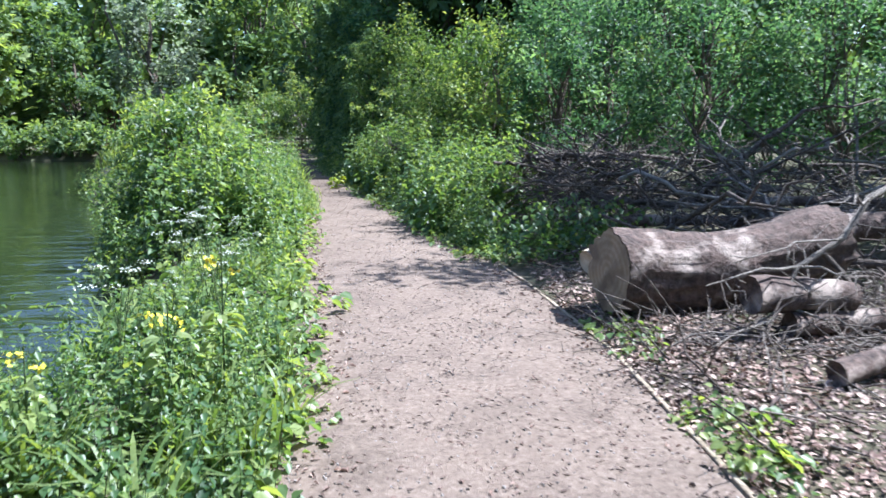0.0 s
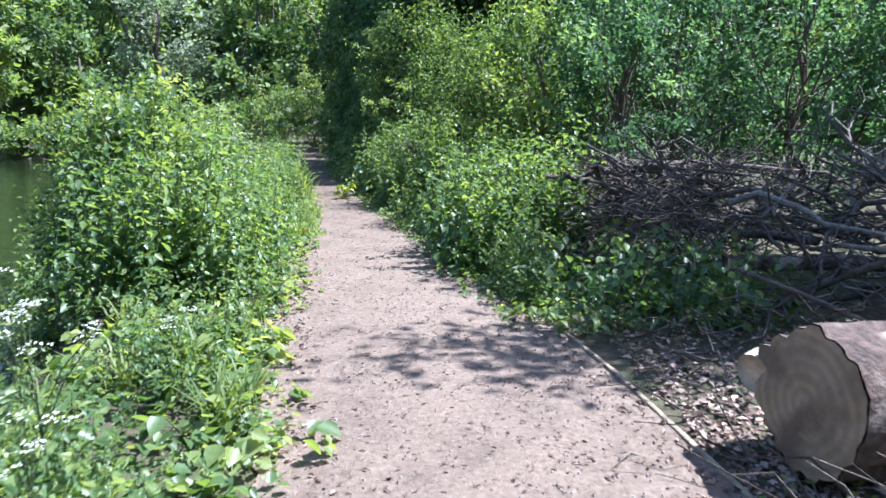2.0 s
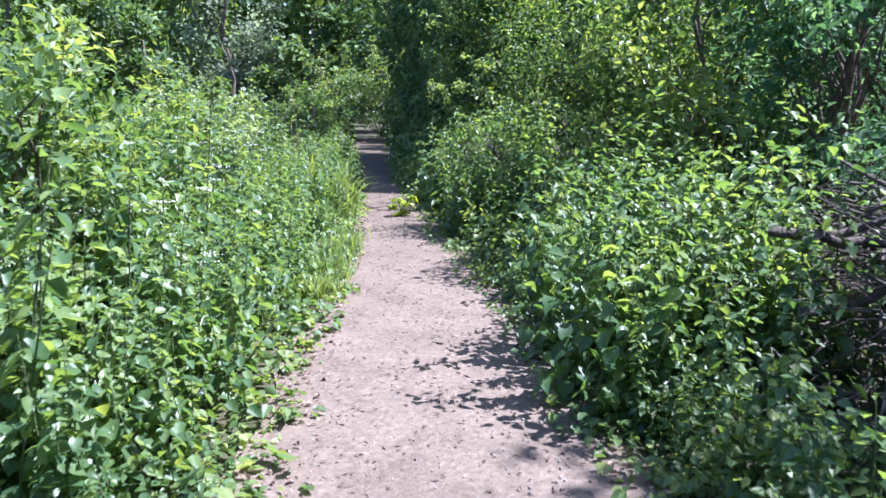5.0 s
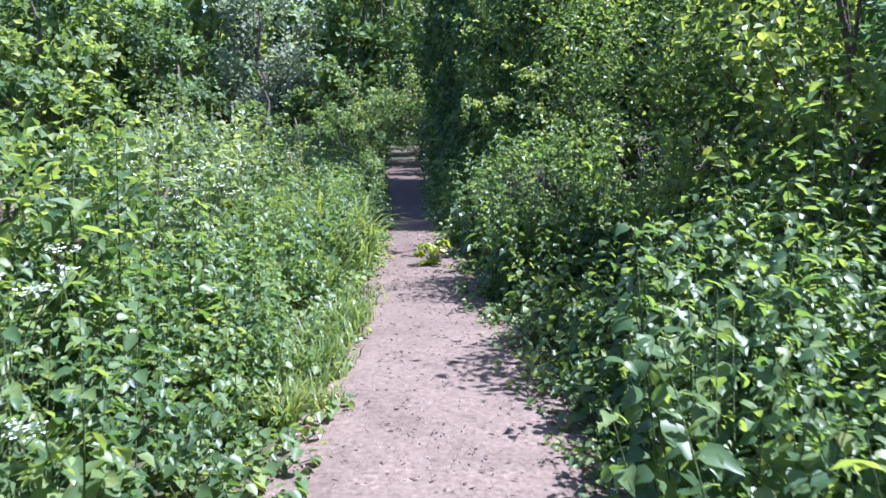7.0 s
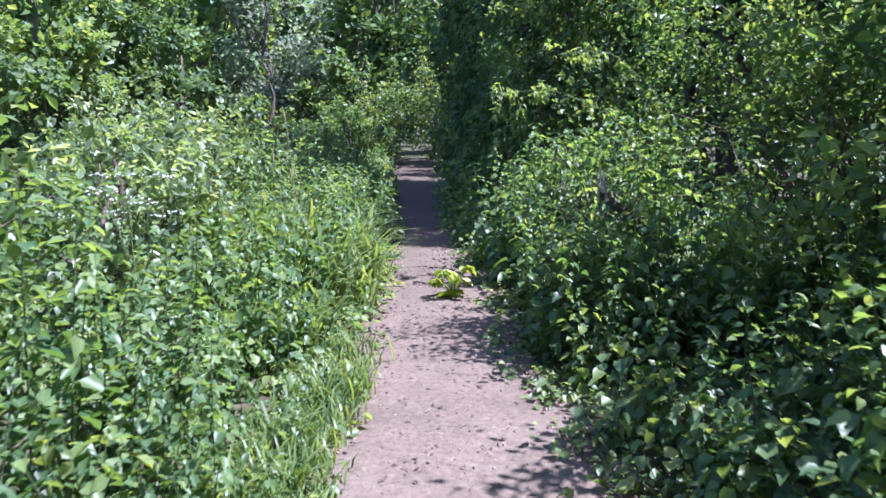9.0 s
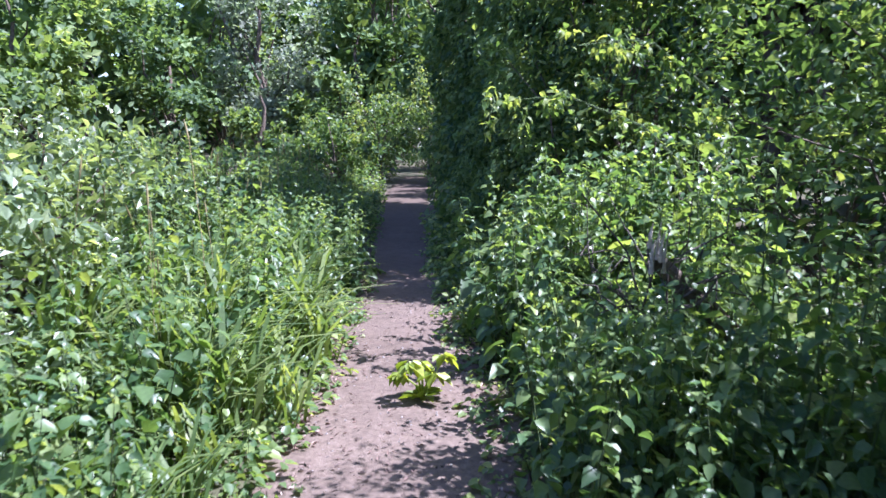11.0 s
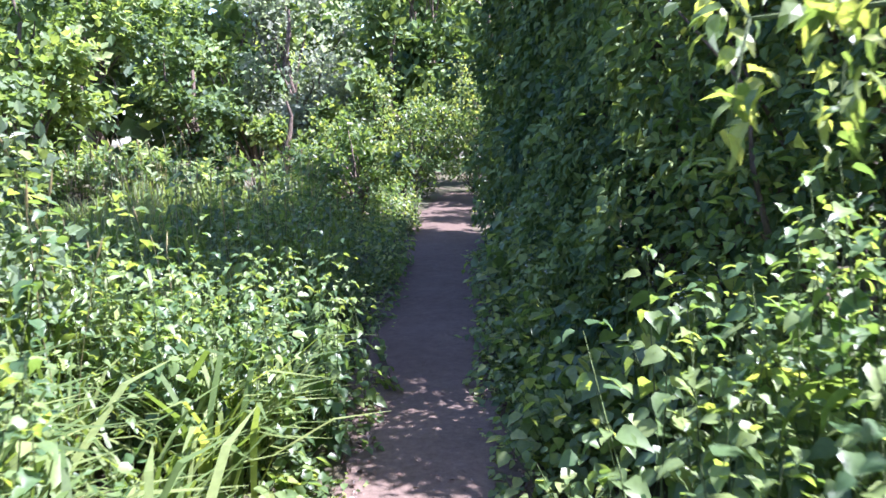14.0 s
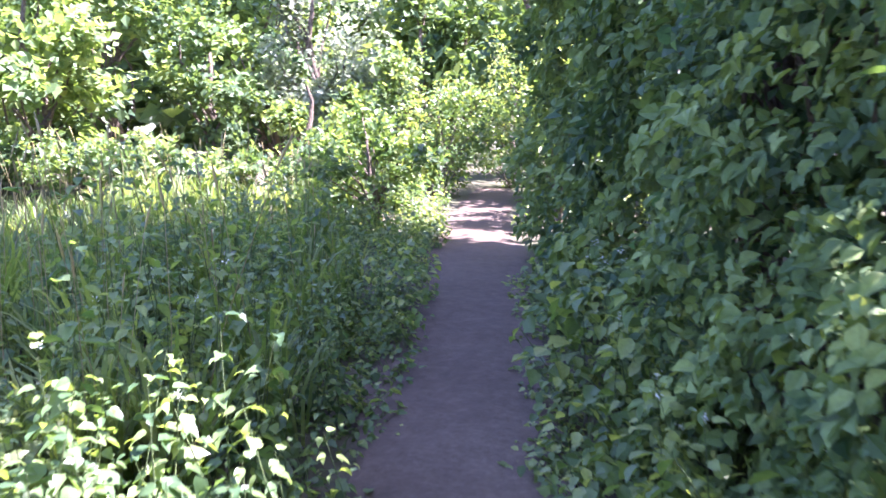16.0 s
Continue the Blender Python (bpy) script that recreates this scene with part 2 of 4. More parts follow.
def tube(soup, pts, radii, sides=5, mat=0, tone=0.5, cap=False):
    pts = np.asarray(pts, float)
    n = len(pts)
    d = unit(np.gradient(pts, axis=0))
    ref = np.where(np.abs(d[:, 2:3]) > 0.9, [[1.0, 0, 0]], [[0, 0, 1.0]])
    a = unit(np.cross(d, ref))
    b2 = np.cross(d, a)
    ang = np.arange(sides) * 2 * math.pi / sides
    ring = pts[:, None] + (a[:, None] * np.cos(ang)[None, :, None] + b2[:, None] * np.sin(ang)[None, :, None]) * np.asarray(radii, float)[:, None, None]
    i, j = np.meshgrid(np.arange(n - 1), np.arange(sides), indexing="ij")
    j2 = (j + 1) % sides
    q = np.stack([i * sides + j, i * sides + j2, (i + 1) * sides + j2, (i + 1) * sides + j], -1).reshape(-1, 4)
    v = ring.reshape(-1, 3)
    if cap:
        for r, c in ((0, pts[0]), (n - 1, pts[-1])):
            k = len(v)
            v = np.concatenate([v, c[None]])
            for s in range(0, sides - 1, 2):
                q = np.concatenate([q, [[r * sides + s, r * sides + s + 1, r * sides + (s + 2) % sides, k]]])
    soup.add(v, q, mat, tone)


def bent(start, end, wobble, n=6, sag=0.0):
    t = np.linspace(0, 1, n)[:, None]
    p = np.asarray(start)[None] * (1 - t) + np.asarray(end)[None] * t
    p[1:-1] += rng.normal(0, wobble, (n - 2, 3))
    p[:, 2] += sag * 4 * (t * (1 - t))[:, 0]
    return p


def scatter(soup, templates, xyz, scale, lean=0.12, tall=1.0, shade=0.12):
    """Puts turned and scaled copies of plant templates into one mesh."""
    which = rng.integers(len(templates), size=len(xyz))
    yaw = rng.uniform(0, 2 * math.pi, len(xyz))
    scale = np.broadcast_to(scale, (len(xyz),))
    lx, ly = rng.normal(0, lean, (2, len(xyz)))
    tone = rng.normal(0, shade, len(xyz))
    for w, tpl in enumerate(templates):
        k = np.nonzero(which == w)[0]
        if not len(k):
            continue
        v, q, m, t = tpl
        c, s, f = np.cos(yaw[k])[:, None], np.sin(yaw[k])[:, None], scale[k][:, None]
        x = (c * v[:, 0] - s * v[:, 1]) * f
        y = (s * v[:, 0] + c * v[:, 1]) * f
        z = v[None, :, 2] * f * tall
        out = np.stack([x + lx[k][:, None] * z + xyz[k, 0:1], y + ly[k][:, None] * z + xyz[k, 1:2], z + xyz[k, 2:3]], -1)
        qq = (q[None] + (np.arange(len(k)) * len(v))[:, None, None]).reshape(-1, 4)
        soup.add(out.reshape(-1, 3), qq, np.tile(m, len(k)), (t[None] + tone[k][:, None]).clip(0, 1).ravel())


# ---------------------------------------------------------------- plan: path, banks, ground
LEFT_Y = [-6, 3, 4.3, 6, 7.5, 8.4, 9.7, 11.5, 12.7, 15, 16, 17.8, 19.4, 21, 22.7, 25, 27.3, 31, 37, 60]
LEFT_X = [0.5, 0.45, 0.44, 0.38, 0.12, 0.04, -0.05, -0.14, -0.28, -0.45, -0.55, -0.76, -0.98, -1.38, -1.7, -2.1, -2.5, -2.95, -3.5, -6]
RIGHT_Y = [-6, 3, 5, 6.4, 7.8, 8.6, 9.5, 10.8, 12, 13, 14.3, 16, 17, 18.4, 20, 21, 23, 25, 27.5, 30, 35, 60]
RIGHT_X = [2.2, 2.25, 2.3, 2.2, 2.03, 1.76, 1.6, 1.33, 1.2, 1.0, 0.7, 0.42, 0.26, 0.05, -0.28, -0.52, -0.72, -1.02, -1.42, -1.9, -2.5, -4.6]
BANK_Y = [-30, 0, 4, 7, 8.2, 9.2, 12, 16, 21, 30, 60]
BANK_X = [-1.8, -1.5, -1.3, -1.2, -1.5, -2.2, -2.9, -4.3, -6.6, -9.3, -13]
WATER_Z = -0.45


def left_edge(y):
    return np.interp(y, LEFT_Y, LEFT_X)


def right_edge(y):
    return np.interp(y, RIGHT_Y, RIGHT_X)


def bank(y):
    return np.interp(y, BANK_Y, BANK_X)


def wave(x, y, s, seed=0.0):
    return np.sin(x * s * 1.3 + 1.7 * np.sin(y * s * 0.9 + seed) + seed) * np.cos(y * s * 1.1 + seed * 2 + np.sin(x * s * 0.7))


def ground_z(x, y):
    """Height of the ground sheet: level by the path, falling to the river bed."""
    x, y = np.asarray(x, float), np.asarray(y, float)
    z = 0.03 * wave(x, y, 0.9) + 0.015 * wave(x, y, 3.1, 2.0)
    off = np.clip(np.maximum(left_edge(y) - x, x - right_edge(y)) / 0.5, 0, 1)
    z = z * off - 0.012 * (1 - off) + 0.02 * off
    far_shore = 37.5 + 0.22 * (-11 - x)
    into = np.minimum(np.minimum(bank(y) - x, far_shore - y), x + 42)
    z = z - np.interp(into, [-0.5, 0.1, 1.2], [0.0, 0.4, 1.3])
    return z


def sheet(xs, ys, zf):
    X, Y = np.meshgrid(xs, ys)
    v = np.stack([X, Y, zf(X, Y)], -1).reshape(-1, 3)
    i, j = np.meshgrid(np.arange(len(ys) - 1), np.arange(len(xs) - 1), indexing="ij")
    w = len(xs)
    q = np.stack([i * w + j, i * w + j + 1, (i + 1) * w + j + 1, (i + 1) * w + j], -1).reshape(-1, 4)
    return v, q


s = Soup().add(*sheet(np.r_[-2500, -600, -200, -90, np.arange(-45, -8, 1.5), np.arange(-8, -5, 0.3), np.arange(-5, 3, 0.16), np.arange(3, 8, 0.5), np.arange(8, 30, 2), 60, 200, 600, 2500],
                      np.r_[-2500, -600, -200, -60, np.arange(-30, -3, 2), np.arange(-3, 34, 0.4), np.arange(34, 62, 1.5), 90, 200, 600, 2500], ground_z))
tagged(new("ground", s.mesh("ground", [SOIL], True)), "dark earth ground under plants beside the river", "ground", kind="structure")

s = Soup().add(*sheet(np.linspace(-44, -1.2, 40), np.linspace(-40, 62, 60), lambda x, y: WATER_Z + 0 * x))
tagged(new("water", s.mesh("water", [WATER], True)), "still dark green river water reflecting the trees", "water", kind="structure")


def path_strip():
    ys = np.arange(-5, 38, 0.1)
    us = np.linspace(0, 1, 25)
    Y, U = np.meshgrid(ys, us, indexing="ij")
    l = left_edge(Y) - 0.08 + 0.06 * wave(Y, 0 * Y, 2.1) + 0.03 * wave(Y, Y, 7.0, 1.0)
    r = right_edge(Y) + np.where(Y < 7.9, 0.0, 0.08 + 0.07 * wave(Y, 0 * Y, 1.7, 3.0) + 0.03 * wave(Y, Y, 6.0, 2.0))
    X = l + (r - l) * U
    Z = 0.006 + 0.022 * np.sin(U * math.pi) + 0.006 * wave(X, Y, 4.0) + 0.003 * wave(X, Y, 13.0, 1.0)
    v = np.stack([X, Y, Z], -1).reshape(-1, 3)
    i, j = np.meshgrid(np.arange(len(ys) - 1), np.arange(len(us) - 1), indexing="ij")
    q = np.stack([i * 25 + j, i * 25 + j + 1, (i + 1) * 25 + j + 1, (i + 1) * 25 + j], -1).reshape(-1, 4)
    return v, q


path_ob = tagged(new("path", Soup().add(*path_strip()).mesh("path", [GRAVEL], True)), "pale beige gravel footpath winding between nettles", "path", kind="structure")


def chips(n, xy, size, tones):
    """Small flat four-sided stones and wood crumbs."""
    s = Soup()
    k = len(xy)
    a = rng.uniform(0, 2 * math.pi, k)
    r = size * rng.uniform(0.5, 1.6, k)
    e = rng.uniform(0.35, 1.0, k)
    v = []
    for c in range(4):
        ang = a + c * math.pi / 2 + rng.normal(0, 0.2, k)
        rr = r * np.where(c % 2, e, 1.0)
        v.append(np.stack([xy[:, 0] + rr * np.cos(ang), xy[:, 1] + rr * np.sin(ang), xy[:, 2] - 0.004], -1))
    for c in range(4):
        ang = a + c * math.pi / 2 + 0.2
        rr = r * np.where(c % 2, e, 1.0) * 0.6
        v.append(np.stack([xy[:, 0] + rr * np.cos(ang), xy[:, 1] + rr * np.sin(ang), xy[:, 2] + r * 0.45], -1))
    idx = np.arange(k)[:, None] * 8
    q = np.concatenate([idx + [0, 1, 5, 4], idx + [1, 2, 6, 5], idx + [2, 3, 7, 6], idx + [3, 0, 4, 7], idx + [4, 5, 6, 7]])
    s.add(np.stack(v, 1).reshape(-1, 3), q, 0, np.repeat(tones, 8))
    return s


def on_path(n, y0, y1, power=1.0):
    y = rng.uniform(y0, y1, n)
    u = rng.uniform(0.0, 1.0, n)
    x = left_edge(y) + (right_edge(y) - left_edge(y)) * u
    return np.stack([x, y, 0.008 + 0.022 * np.sin(u * math.pi)], -1)


p = np.concatenate([on_path(3200, 1.0, 10), on_path(900, 10, 19)])
tagged(new("gravel_chip", chips(4100, p, 0.007, rng.uniform(0.0, 1, 4100) ** 0.9).mesh("gravel_chip", [CHIP])), "loose stone chips and crumbs on the path", "gravel", kind="stuff")


# ---------------------------------------------------------------- plant templates
def nettle(h, nodes, leaf, mat_leaf=0, mat_stem=1, side=2, blade=leaves):
    s = Soup()
    top = rng.normal(0, 0.06, 2) * h
    tt = np.linspace(0, 1, 4)
    pts = np.stack([top[0] * tt**2, top[1] * tt**2, h * tt], -1)
    tube(s, pts, [0.005, 0.004, 0.003, 0.0015], 3, mat_stem, 0.5)
    base, way, ln, tn = [], [], [], []
    for i in range(nodes):
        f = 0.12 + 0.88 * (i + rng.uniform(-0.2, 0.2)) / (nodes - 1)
        a0 = i * math.pi / 2 + rng.normal(0, 0.3)
        p = np.array([top[0] * f * f, top[1] * f * f, h * f])
        size = leaf * (1.15 - 0.65 * max(0, f) ** 2)
        for j in range(2):
            a = a0 + j * math.pi + rng.normal(0, 0.25)
            dz = rng.normal(-0.5 + 0.8 * max(0, f - 0.75) * 2, 0.28)
            d = np.array([math.cos(a), math.sin(a), dz])
            # tone climbs with height on the stem, plus random spread
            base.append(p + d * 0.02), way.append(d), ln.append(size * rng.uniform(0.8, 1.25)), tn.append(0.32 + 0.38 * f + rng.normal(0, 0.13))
            for _ in range(side - 1 if f > 0.4 else 0):
                a2 = a + rng.normal(0, 0.7)
                d2 = np.array([math.cos(a2), math.sin(a2), rng.normal(-0.2, 0.4)])
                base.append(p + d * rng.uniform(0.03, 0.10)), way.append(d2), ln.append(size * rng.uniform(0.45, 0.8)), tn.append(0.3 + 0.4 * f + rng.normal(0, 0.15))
    k = len(base)
    up = np.array([0, 0, 1.0]) + rng.normal(0, 0.3, (k, 3))
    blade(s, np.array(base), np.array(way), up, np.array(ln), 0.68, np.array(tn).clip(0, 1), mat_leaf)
    return s


def herb(h, n, leaf, spread, width=0.8, tone=0.5, blade=leaves):
    """A low leafy clump: stalks from one root with rounded leaves."""
    s = Soup()
    a = rng.uniform(0, 2 * math.pi, n)
    r = spread * np.sqrt(rng.uniform(0, 1, n))
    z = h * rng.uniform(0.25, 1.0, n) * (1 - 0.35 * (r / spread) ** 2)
    base = np.stack([r * np.cos(a), r * np.sin(a), z], -1)
    way = np.stack([np.cos(a + rng.normal(0, 0.8, n)), np.sin(a + rng.normal(0, 0.8, n)), rng.normal(-0.3, 0.4, n)], -1)
    # higher leaves of the clump get a lighter tone
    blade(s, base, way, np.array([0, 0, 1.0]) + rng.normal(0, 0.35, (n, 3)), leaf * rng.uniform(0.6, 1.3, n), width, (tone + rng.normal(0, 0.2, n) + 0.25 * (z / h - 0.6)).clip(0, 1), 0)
    for i in range(0, n, 9):
        tube(s, [(0, 0, 0), base[i]], [0.004, 0.002], 3, 1)
    return s


def tuft(h, n, spread, droop, seeds=0, width=0.010):
    """Arching grass blades from one root, some with seed heads."""
    s = Soup()
    a = rng.uniform(0, 2 * math.pi, n)
    hh = h * rng.uniform(0.5, 1.0, n)
    out = spread * rng.uniform(0.3, 1.0, n)
    root = rng.normal(0, 0.05, (n, 2))
    rows = []
    for f, w in ((0, 1.0), (0.4, 1.0), (0.75, 0.75), (1.0, 0.1)):
        rad = out * f**1.8
        z = hh * (f - droop * f**3)
        c = np.stack([root[:, 0] + rad * np.cos(a), root[:, 1] + rad * np.sin(a), z], -1)
        sd = np.stack([-np.sin(a), np.cos(a), 0 * a], -1) * (width * w * rng.uniform(0.7, 1.3, n))[:, None]
        rows += [c - sd, c + sd]
    v = np.stack(rows, 1)
    idx = np.arange(n)[:, None] * 8
    q = np.concatenate([idx + [0, 1, 3, 2], idx + [2, 3, 5, 4], idx + [4, 5, 7, 6]])
    s.add(v.reshape(-1, 3), q, 0, np.repeat(rng.uniform(0.25, 0.9, n), 8))
    for _ in range(seeds):
        b = rng.uniform(0, 2 * math.pi)
        o = rng.uniform(0.05, 0.3) * spread
        H = h * rng.uniform(1.0, 1.25)
        tip = np.array([o * math.cos(b), o * math.sin(b), H])
        tube(s, [(0, 0, 0), tip * [0.4, 0.4, 0.6], tip], [0.003, 0.0025, 0.002], 3, 1, 0.6)
        head = [tip + (tip * [1, 1, 0]) * 0.1 * j + np.array([0, 0, 0.045 * j]) for j in range(4)]
        tube(s, head, [0.002, 0.007, 0.006, 0.001], 4, 1, rng.uniform(0.4, 1))
    return s


def parsley(h, umbels):
    """Cow parsley: branching stalk, feathery leaves and flat white flower heads."""
    st, lf, heads = Soup(), Soup(), []
    tube(st, [(0, 0, 0), (0.01, 0.01, h * 0.5), (0.0, 0.02, h * 0.92)], [0.006, 0.005, 0.003], 4)
    for i in range(umbels):
        fl = Soup()
        a = i * 2.4 + rng.normal(0, 0.3)
        r = rng.uniform(0.05, 0.22)
        c = np.array([r * math.cos(a), r * math.sin(a), h * rng.uniform(0.78, 1.05)])
        fork = np.array([0.0, 0.02, h * rng.uniform(0.45, 0.7)])
        tube(st, [fork, (fork + c) / 2 + [0, 0, 0.03], c - [0, 0, 0.03]], [0.003, 0.0025, 0.002], 3)
        for j in range(8):
            b, rr = j * 0.785 + rng.normal(0, 0.2), 0.05 * math.sqrt(rng.uniform(0.05, 1))
            u = c + [rr * math.cos(b), rr * math.sin(b), 0.012 - 4 * rr * rr]
            tube(fl, [c - [0, 0, 0.03], u], [0.0012, 0.0012], 3, 1)
            k = 4
            pb = u + np.c_[rng.normal(0, 0.008, (k, 2)), rng.normal(0, 0.004, k)]
            cards(fl, pb, np.c_[rng.normal(0, 1, (k, 2)), rng.normal(0.1, 0.3, k)], np.array([0, 0, 1.0]) + rng.normal(0, 0.3, (k, 3)), 0.012, 0.9, 0.5)
        heads.append(fl.mesh("flower_head", [PETAL, STEM]))
    n = 60
    a = rng.uniform(0, 2 * math.pi, n)
    r = rng.uniform(0.04, 0.28, n)
    base = np.stack([r * np.cos(a), r * np.sin(a), h * rng.uniform(0.15, 0.7, n)], -1)
    way = np.stack([np.cos(a + rng.normal(0, 0.6, n)), np.sin(a + rng.normal(0, 0.6, n)), rng.normal(-0.1, 0.3, n)], -1)
    leaves(lf, base, way, np.array([0, 0, 1.0]) + rng.normal(0, 0.3, (n, 3)), rng.uniform(0.04, 0.09, n), 0.5, rng.uniform(0.2, 0.8, n))
    return st, lf, heads


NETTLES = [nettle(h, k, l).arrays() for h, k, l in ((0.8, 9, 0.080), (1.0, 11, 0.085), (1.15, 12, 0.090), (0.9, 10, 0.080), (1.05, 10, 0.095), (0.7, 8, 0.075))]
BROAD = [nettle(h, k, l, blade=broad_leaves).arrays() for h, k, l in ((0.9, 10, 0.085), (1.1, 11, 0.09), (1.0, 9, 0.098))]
BURDOCK = [herb(h, n, l, sp, blade=broad_leaves).arrays() for h, n, l, sp in ((0.55, 14, 0.13, 0.26), (0.4, 12, 0.12, 0.24))]
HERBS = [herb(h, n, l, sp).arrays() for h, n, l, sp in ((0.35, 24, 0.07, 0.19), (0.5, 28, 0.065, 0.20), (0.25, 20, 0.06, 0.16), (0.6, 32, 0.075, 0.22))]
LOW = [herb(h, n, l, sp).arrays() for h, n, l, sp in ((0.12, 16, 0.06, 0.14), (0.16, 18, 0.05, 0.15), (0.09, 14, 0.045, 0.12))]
TUFTS = [tuft(h, n, sp, d, k).arrays() for h, n, sp, d, k in ((0.6, 26, 0.35, 0.35, 0), (0.8, 30, 0.45, 0.4, 0), (0.5, 24, 0.3, 0.3, 0))]
REEDS = [tuft(h, n, sp, d, k, 0.012).arrays() for h, n, sp, d, k in ((1.1, 26, 0.4, 0.25, 1), (1.25, 26, 0.45, 0.3, 1), (0.95, 24, 0.5, 0.35, 0))]


def strip(n, y0, y1, d0, d1, right, jitter=0.06, even=False):
    """Places beside the path: d0 to d1 metres out from its edge."""
    y = rng.uniform(y0, y1, n)
    d = rng.uniform(d0, d1, n) + rng.normal(0, jitter, n)
    x = right_edge(y) + d if right else left_edge(y) - d
    keep = np.ones(n, bool) if right else x > bank(y) - 0.1
    keep &= even | (wave(x, y, 1.7, 4.0) + 0.7 * wave(x, y, 4.1, 1.0) > -0.38)
    return np.stack([x, y, ground_z(x, y) - 0.01], -1)[keep], d[keep]


def stuff(name, label, category, mats, jobs):
    s = Soup()
    for tpl, xyz, scale, *more in jobs:
        near_stump = np.hypot((xyz[:, 0] - 0.95) / 0.34, (xyz[:, 1] - 14.95) / 0.55) < 1
        scale = np.where(near_stump, np.minimum(scale, 1.0), scale)
        scatter(s, tpl, xyz, scale, *more)
    return tagged(new(name, s.mesh(name, mats, True)), label, category, kind="stuff")


def rise(xyz, d, low, high, over):
    """Plants are lower at the trodden edge and grow taller away from it, in uneven drifts."""
    drift = 0.5 + 0.3 * wave(xyz[:, 0], xyz[:, 1], 1.9, 2.0) + 0.2 * wave(xyz[:, 0], xyz[:, 1], 4.3, 5.0)
    return (low + (high - low) * np.clip(d / over, 0, 1)) * rng.uniform(0.7, 1.2, len(d)) * (0.6 + 0.74 * drift)


def waterside(xyz):
    """Growth gets low where the ground falls to the water."""
    return np.where(xyz[:, 1] < 8.4, np.clip((xyz[:, 0] - bank(xyz[:, 1])) / 0.75, 0.45, 1), 1.0)


# ---- verge by the river
jobs = []
for y0, y1, n, lo, hi, over in ((0.5, 8.5, 540, 0.30, 0.52, 0.4), (8.6, 10.4, 260, 0.55, 1.05, 0.7), (10.4, 13.2, 250, 0.55, 1.1, 0.9), (13.2, 15.5, 150, 0.5, 1.0, 0.9), (15.5, 19.0, 150, 0.5, 0.9, 0.9), (19.0, 24.0, 330, 0.55, 1.05, 0.8), (24, 33, 120, 0.45, 1.15, 0.7)):
    xyz, d = strip(n, y0, y1, 0.18 if y0 < 8 else 0.14, 1.8 if y0 < 8 else 2.6 if y0 < 13 else 2.2, False)
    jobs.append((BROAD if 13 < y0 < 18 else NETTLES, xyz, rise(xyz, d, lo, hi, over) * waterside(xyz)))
xyz, d = strip(300, 0.6, 4.6, 0.1, 1.6, False, 0.05, True)
jobs.append((NETTLES, xyz, rng.uniform(0.42, 0.62, len(d))))
x, y = rng.uniform(-2.2, -1.0, 70), rng.uniform(18.7, 20.3, 70)
jobs.append((BROAD, np.stack([x, y, ground_z(x, y)], -1), rng.uniform(0.7, 0.95, 70)))
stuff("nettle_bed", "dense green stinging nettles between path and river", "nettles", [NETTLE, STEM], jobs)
jobs = []
for y0, y1, n, lo, hi, dd in ((0.5, 8.6, 330, 0.4, 0.65, 1.8), (8.6, 19, 320, 0.6, 1.1, 2.0), (19, 33, 160, 0.6, 1.1, 2.2), (31, 38, 50, 0.8, 1.4, 2.0)):
    xyz, d = strip(n, y0, y1, 0.12 if y0 < 8 else 0.3, dd, False)
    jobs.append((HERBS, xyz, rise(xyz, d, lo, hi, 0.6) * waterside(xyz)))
xyz, d = strip(520, 1.5, 24, -0.02, 0.45, False, 0.05, True)
jobs.append((LOW, xyz, rng.uniform(0.6, 1.3, len(d))))
y = rng.uniform(8.4, 22, 190)
x = bank(y) + rng.normal(0.12, 0.22, 190)
jobs.append((HERBS, np.stack([x, y, np.maximum(ground_z(x, y), WATER_Z) - 0.03], -1), rng.uniform(0.6, 1.05, 190)))
xyz, d = strip(130, 22.5, 30, -0.05, 0.6, False, 0.05, True)
jobs.append((HERBS, xyz, rng.uniform(0.5, 1.0, len(d))))
xyz, d = strip(230, 1.0, 9.0, 0.1, 2.2, False, 0.05, True)
jobs.append((LOW, xyz, rng.uniform(1.2, 2.0, len(d))))
stuff("verge_herb", "bright green low broad-leaved weeds along the path edge", "weeds", [HERB, STEM], jobs)
jobs = []
for y0, y1, n, lo, hi, d0, dd in ((0.8, 4.0, 70, 0.7, 1.0, 0.1, 1.8), (4.0, 8.6, 60, 0.5, 0.75, 0.1, 1.6), (11.8, 14.2, 40, 0.35, 0.6, -0.02, 0.3), (14.5, 19.5, 60, 0.7, 1.1, 0.15, 1.6)):
    xyz, d = strip(n, y0, y1, d0, dd, False)
    jobs.append((TUFTS, xyz, rng.uniform(lo, hi, len(d))))
for y0, y1, n, d0, dd in ((19.9, 25.5, 320, 0.45, 4.5), (15.5, 19.4, 60, 0.6, 2.6), (25.5, 31, 170, 1.2, 6)):
    xyz, d = strip(n, y0, y1, d0, dd, False)
    jobs.append((REEDS, xyz, rng.uniform(0.7, 1.1, len(d))))
stuff("tall_grass", "tall arching green grass with dry seed heads", "grass", [GRASS, SEED], jobs)

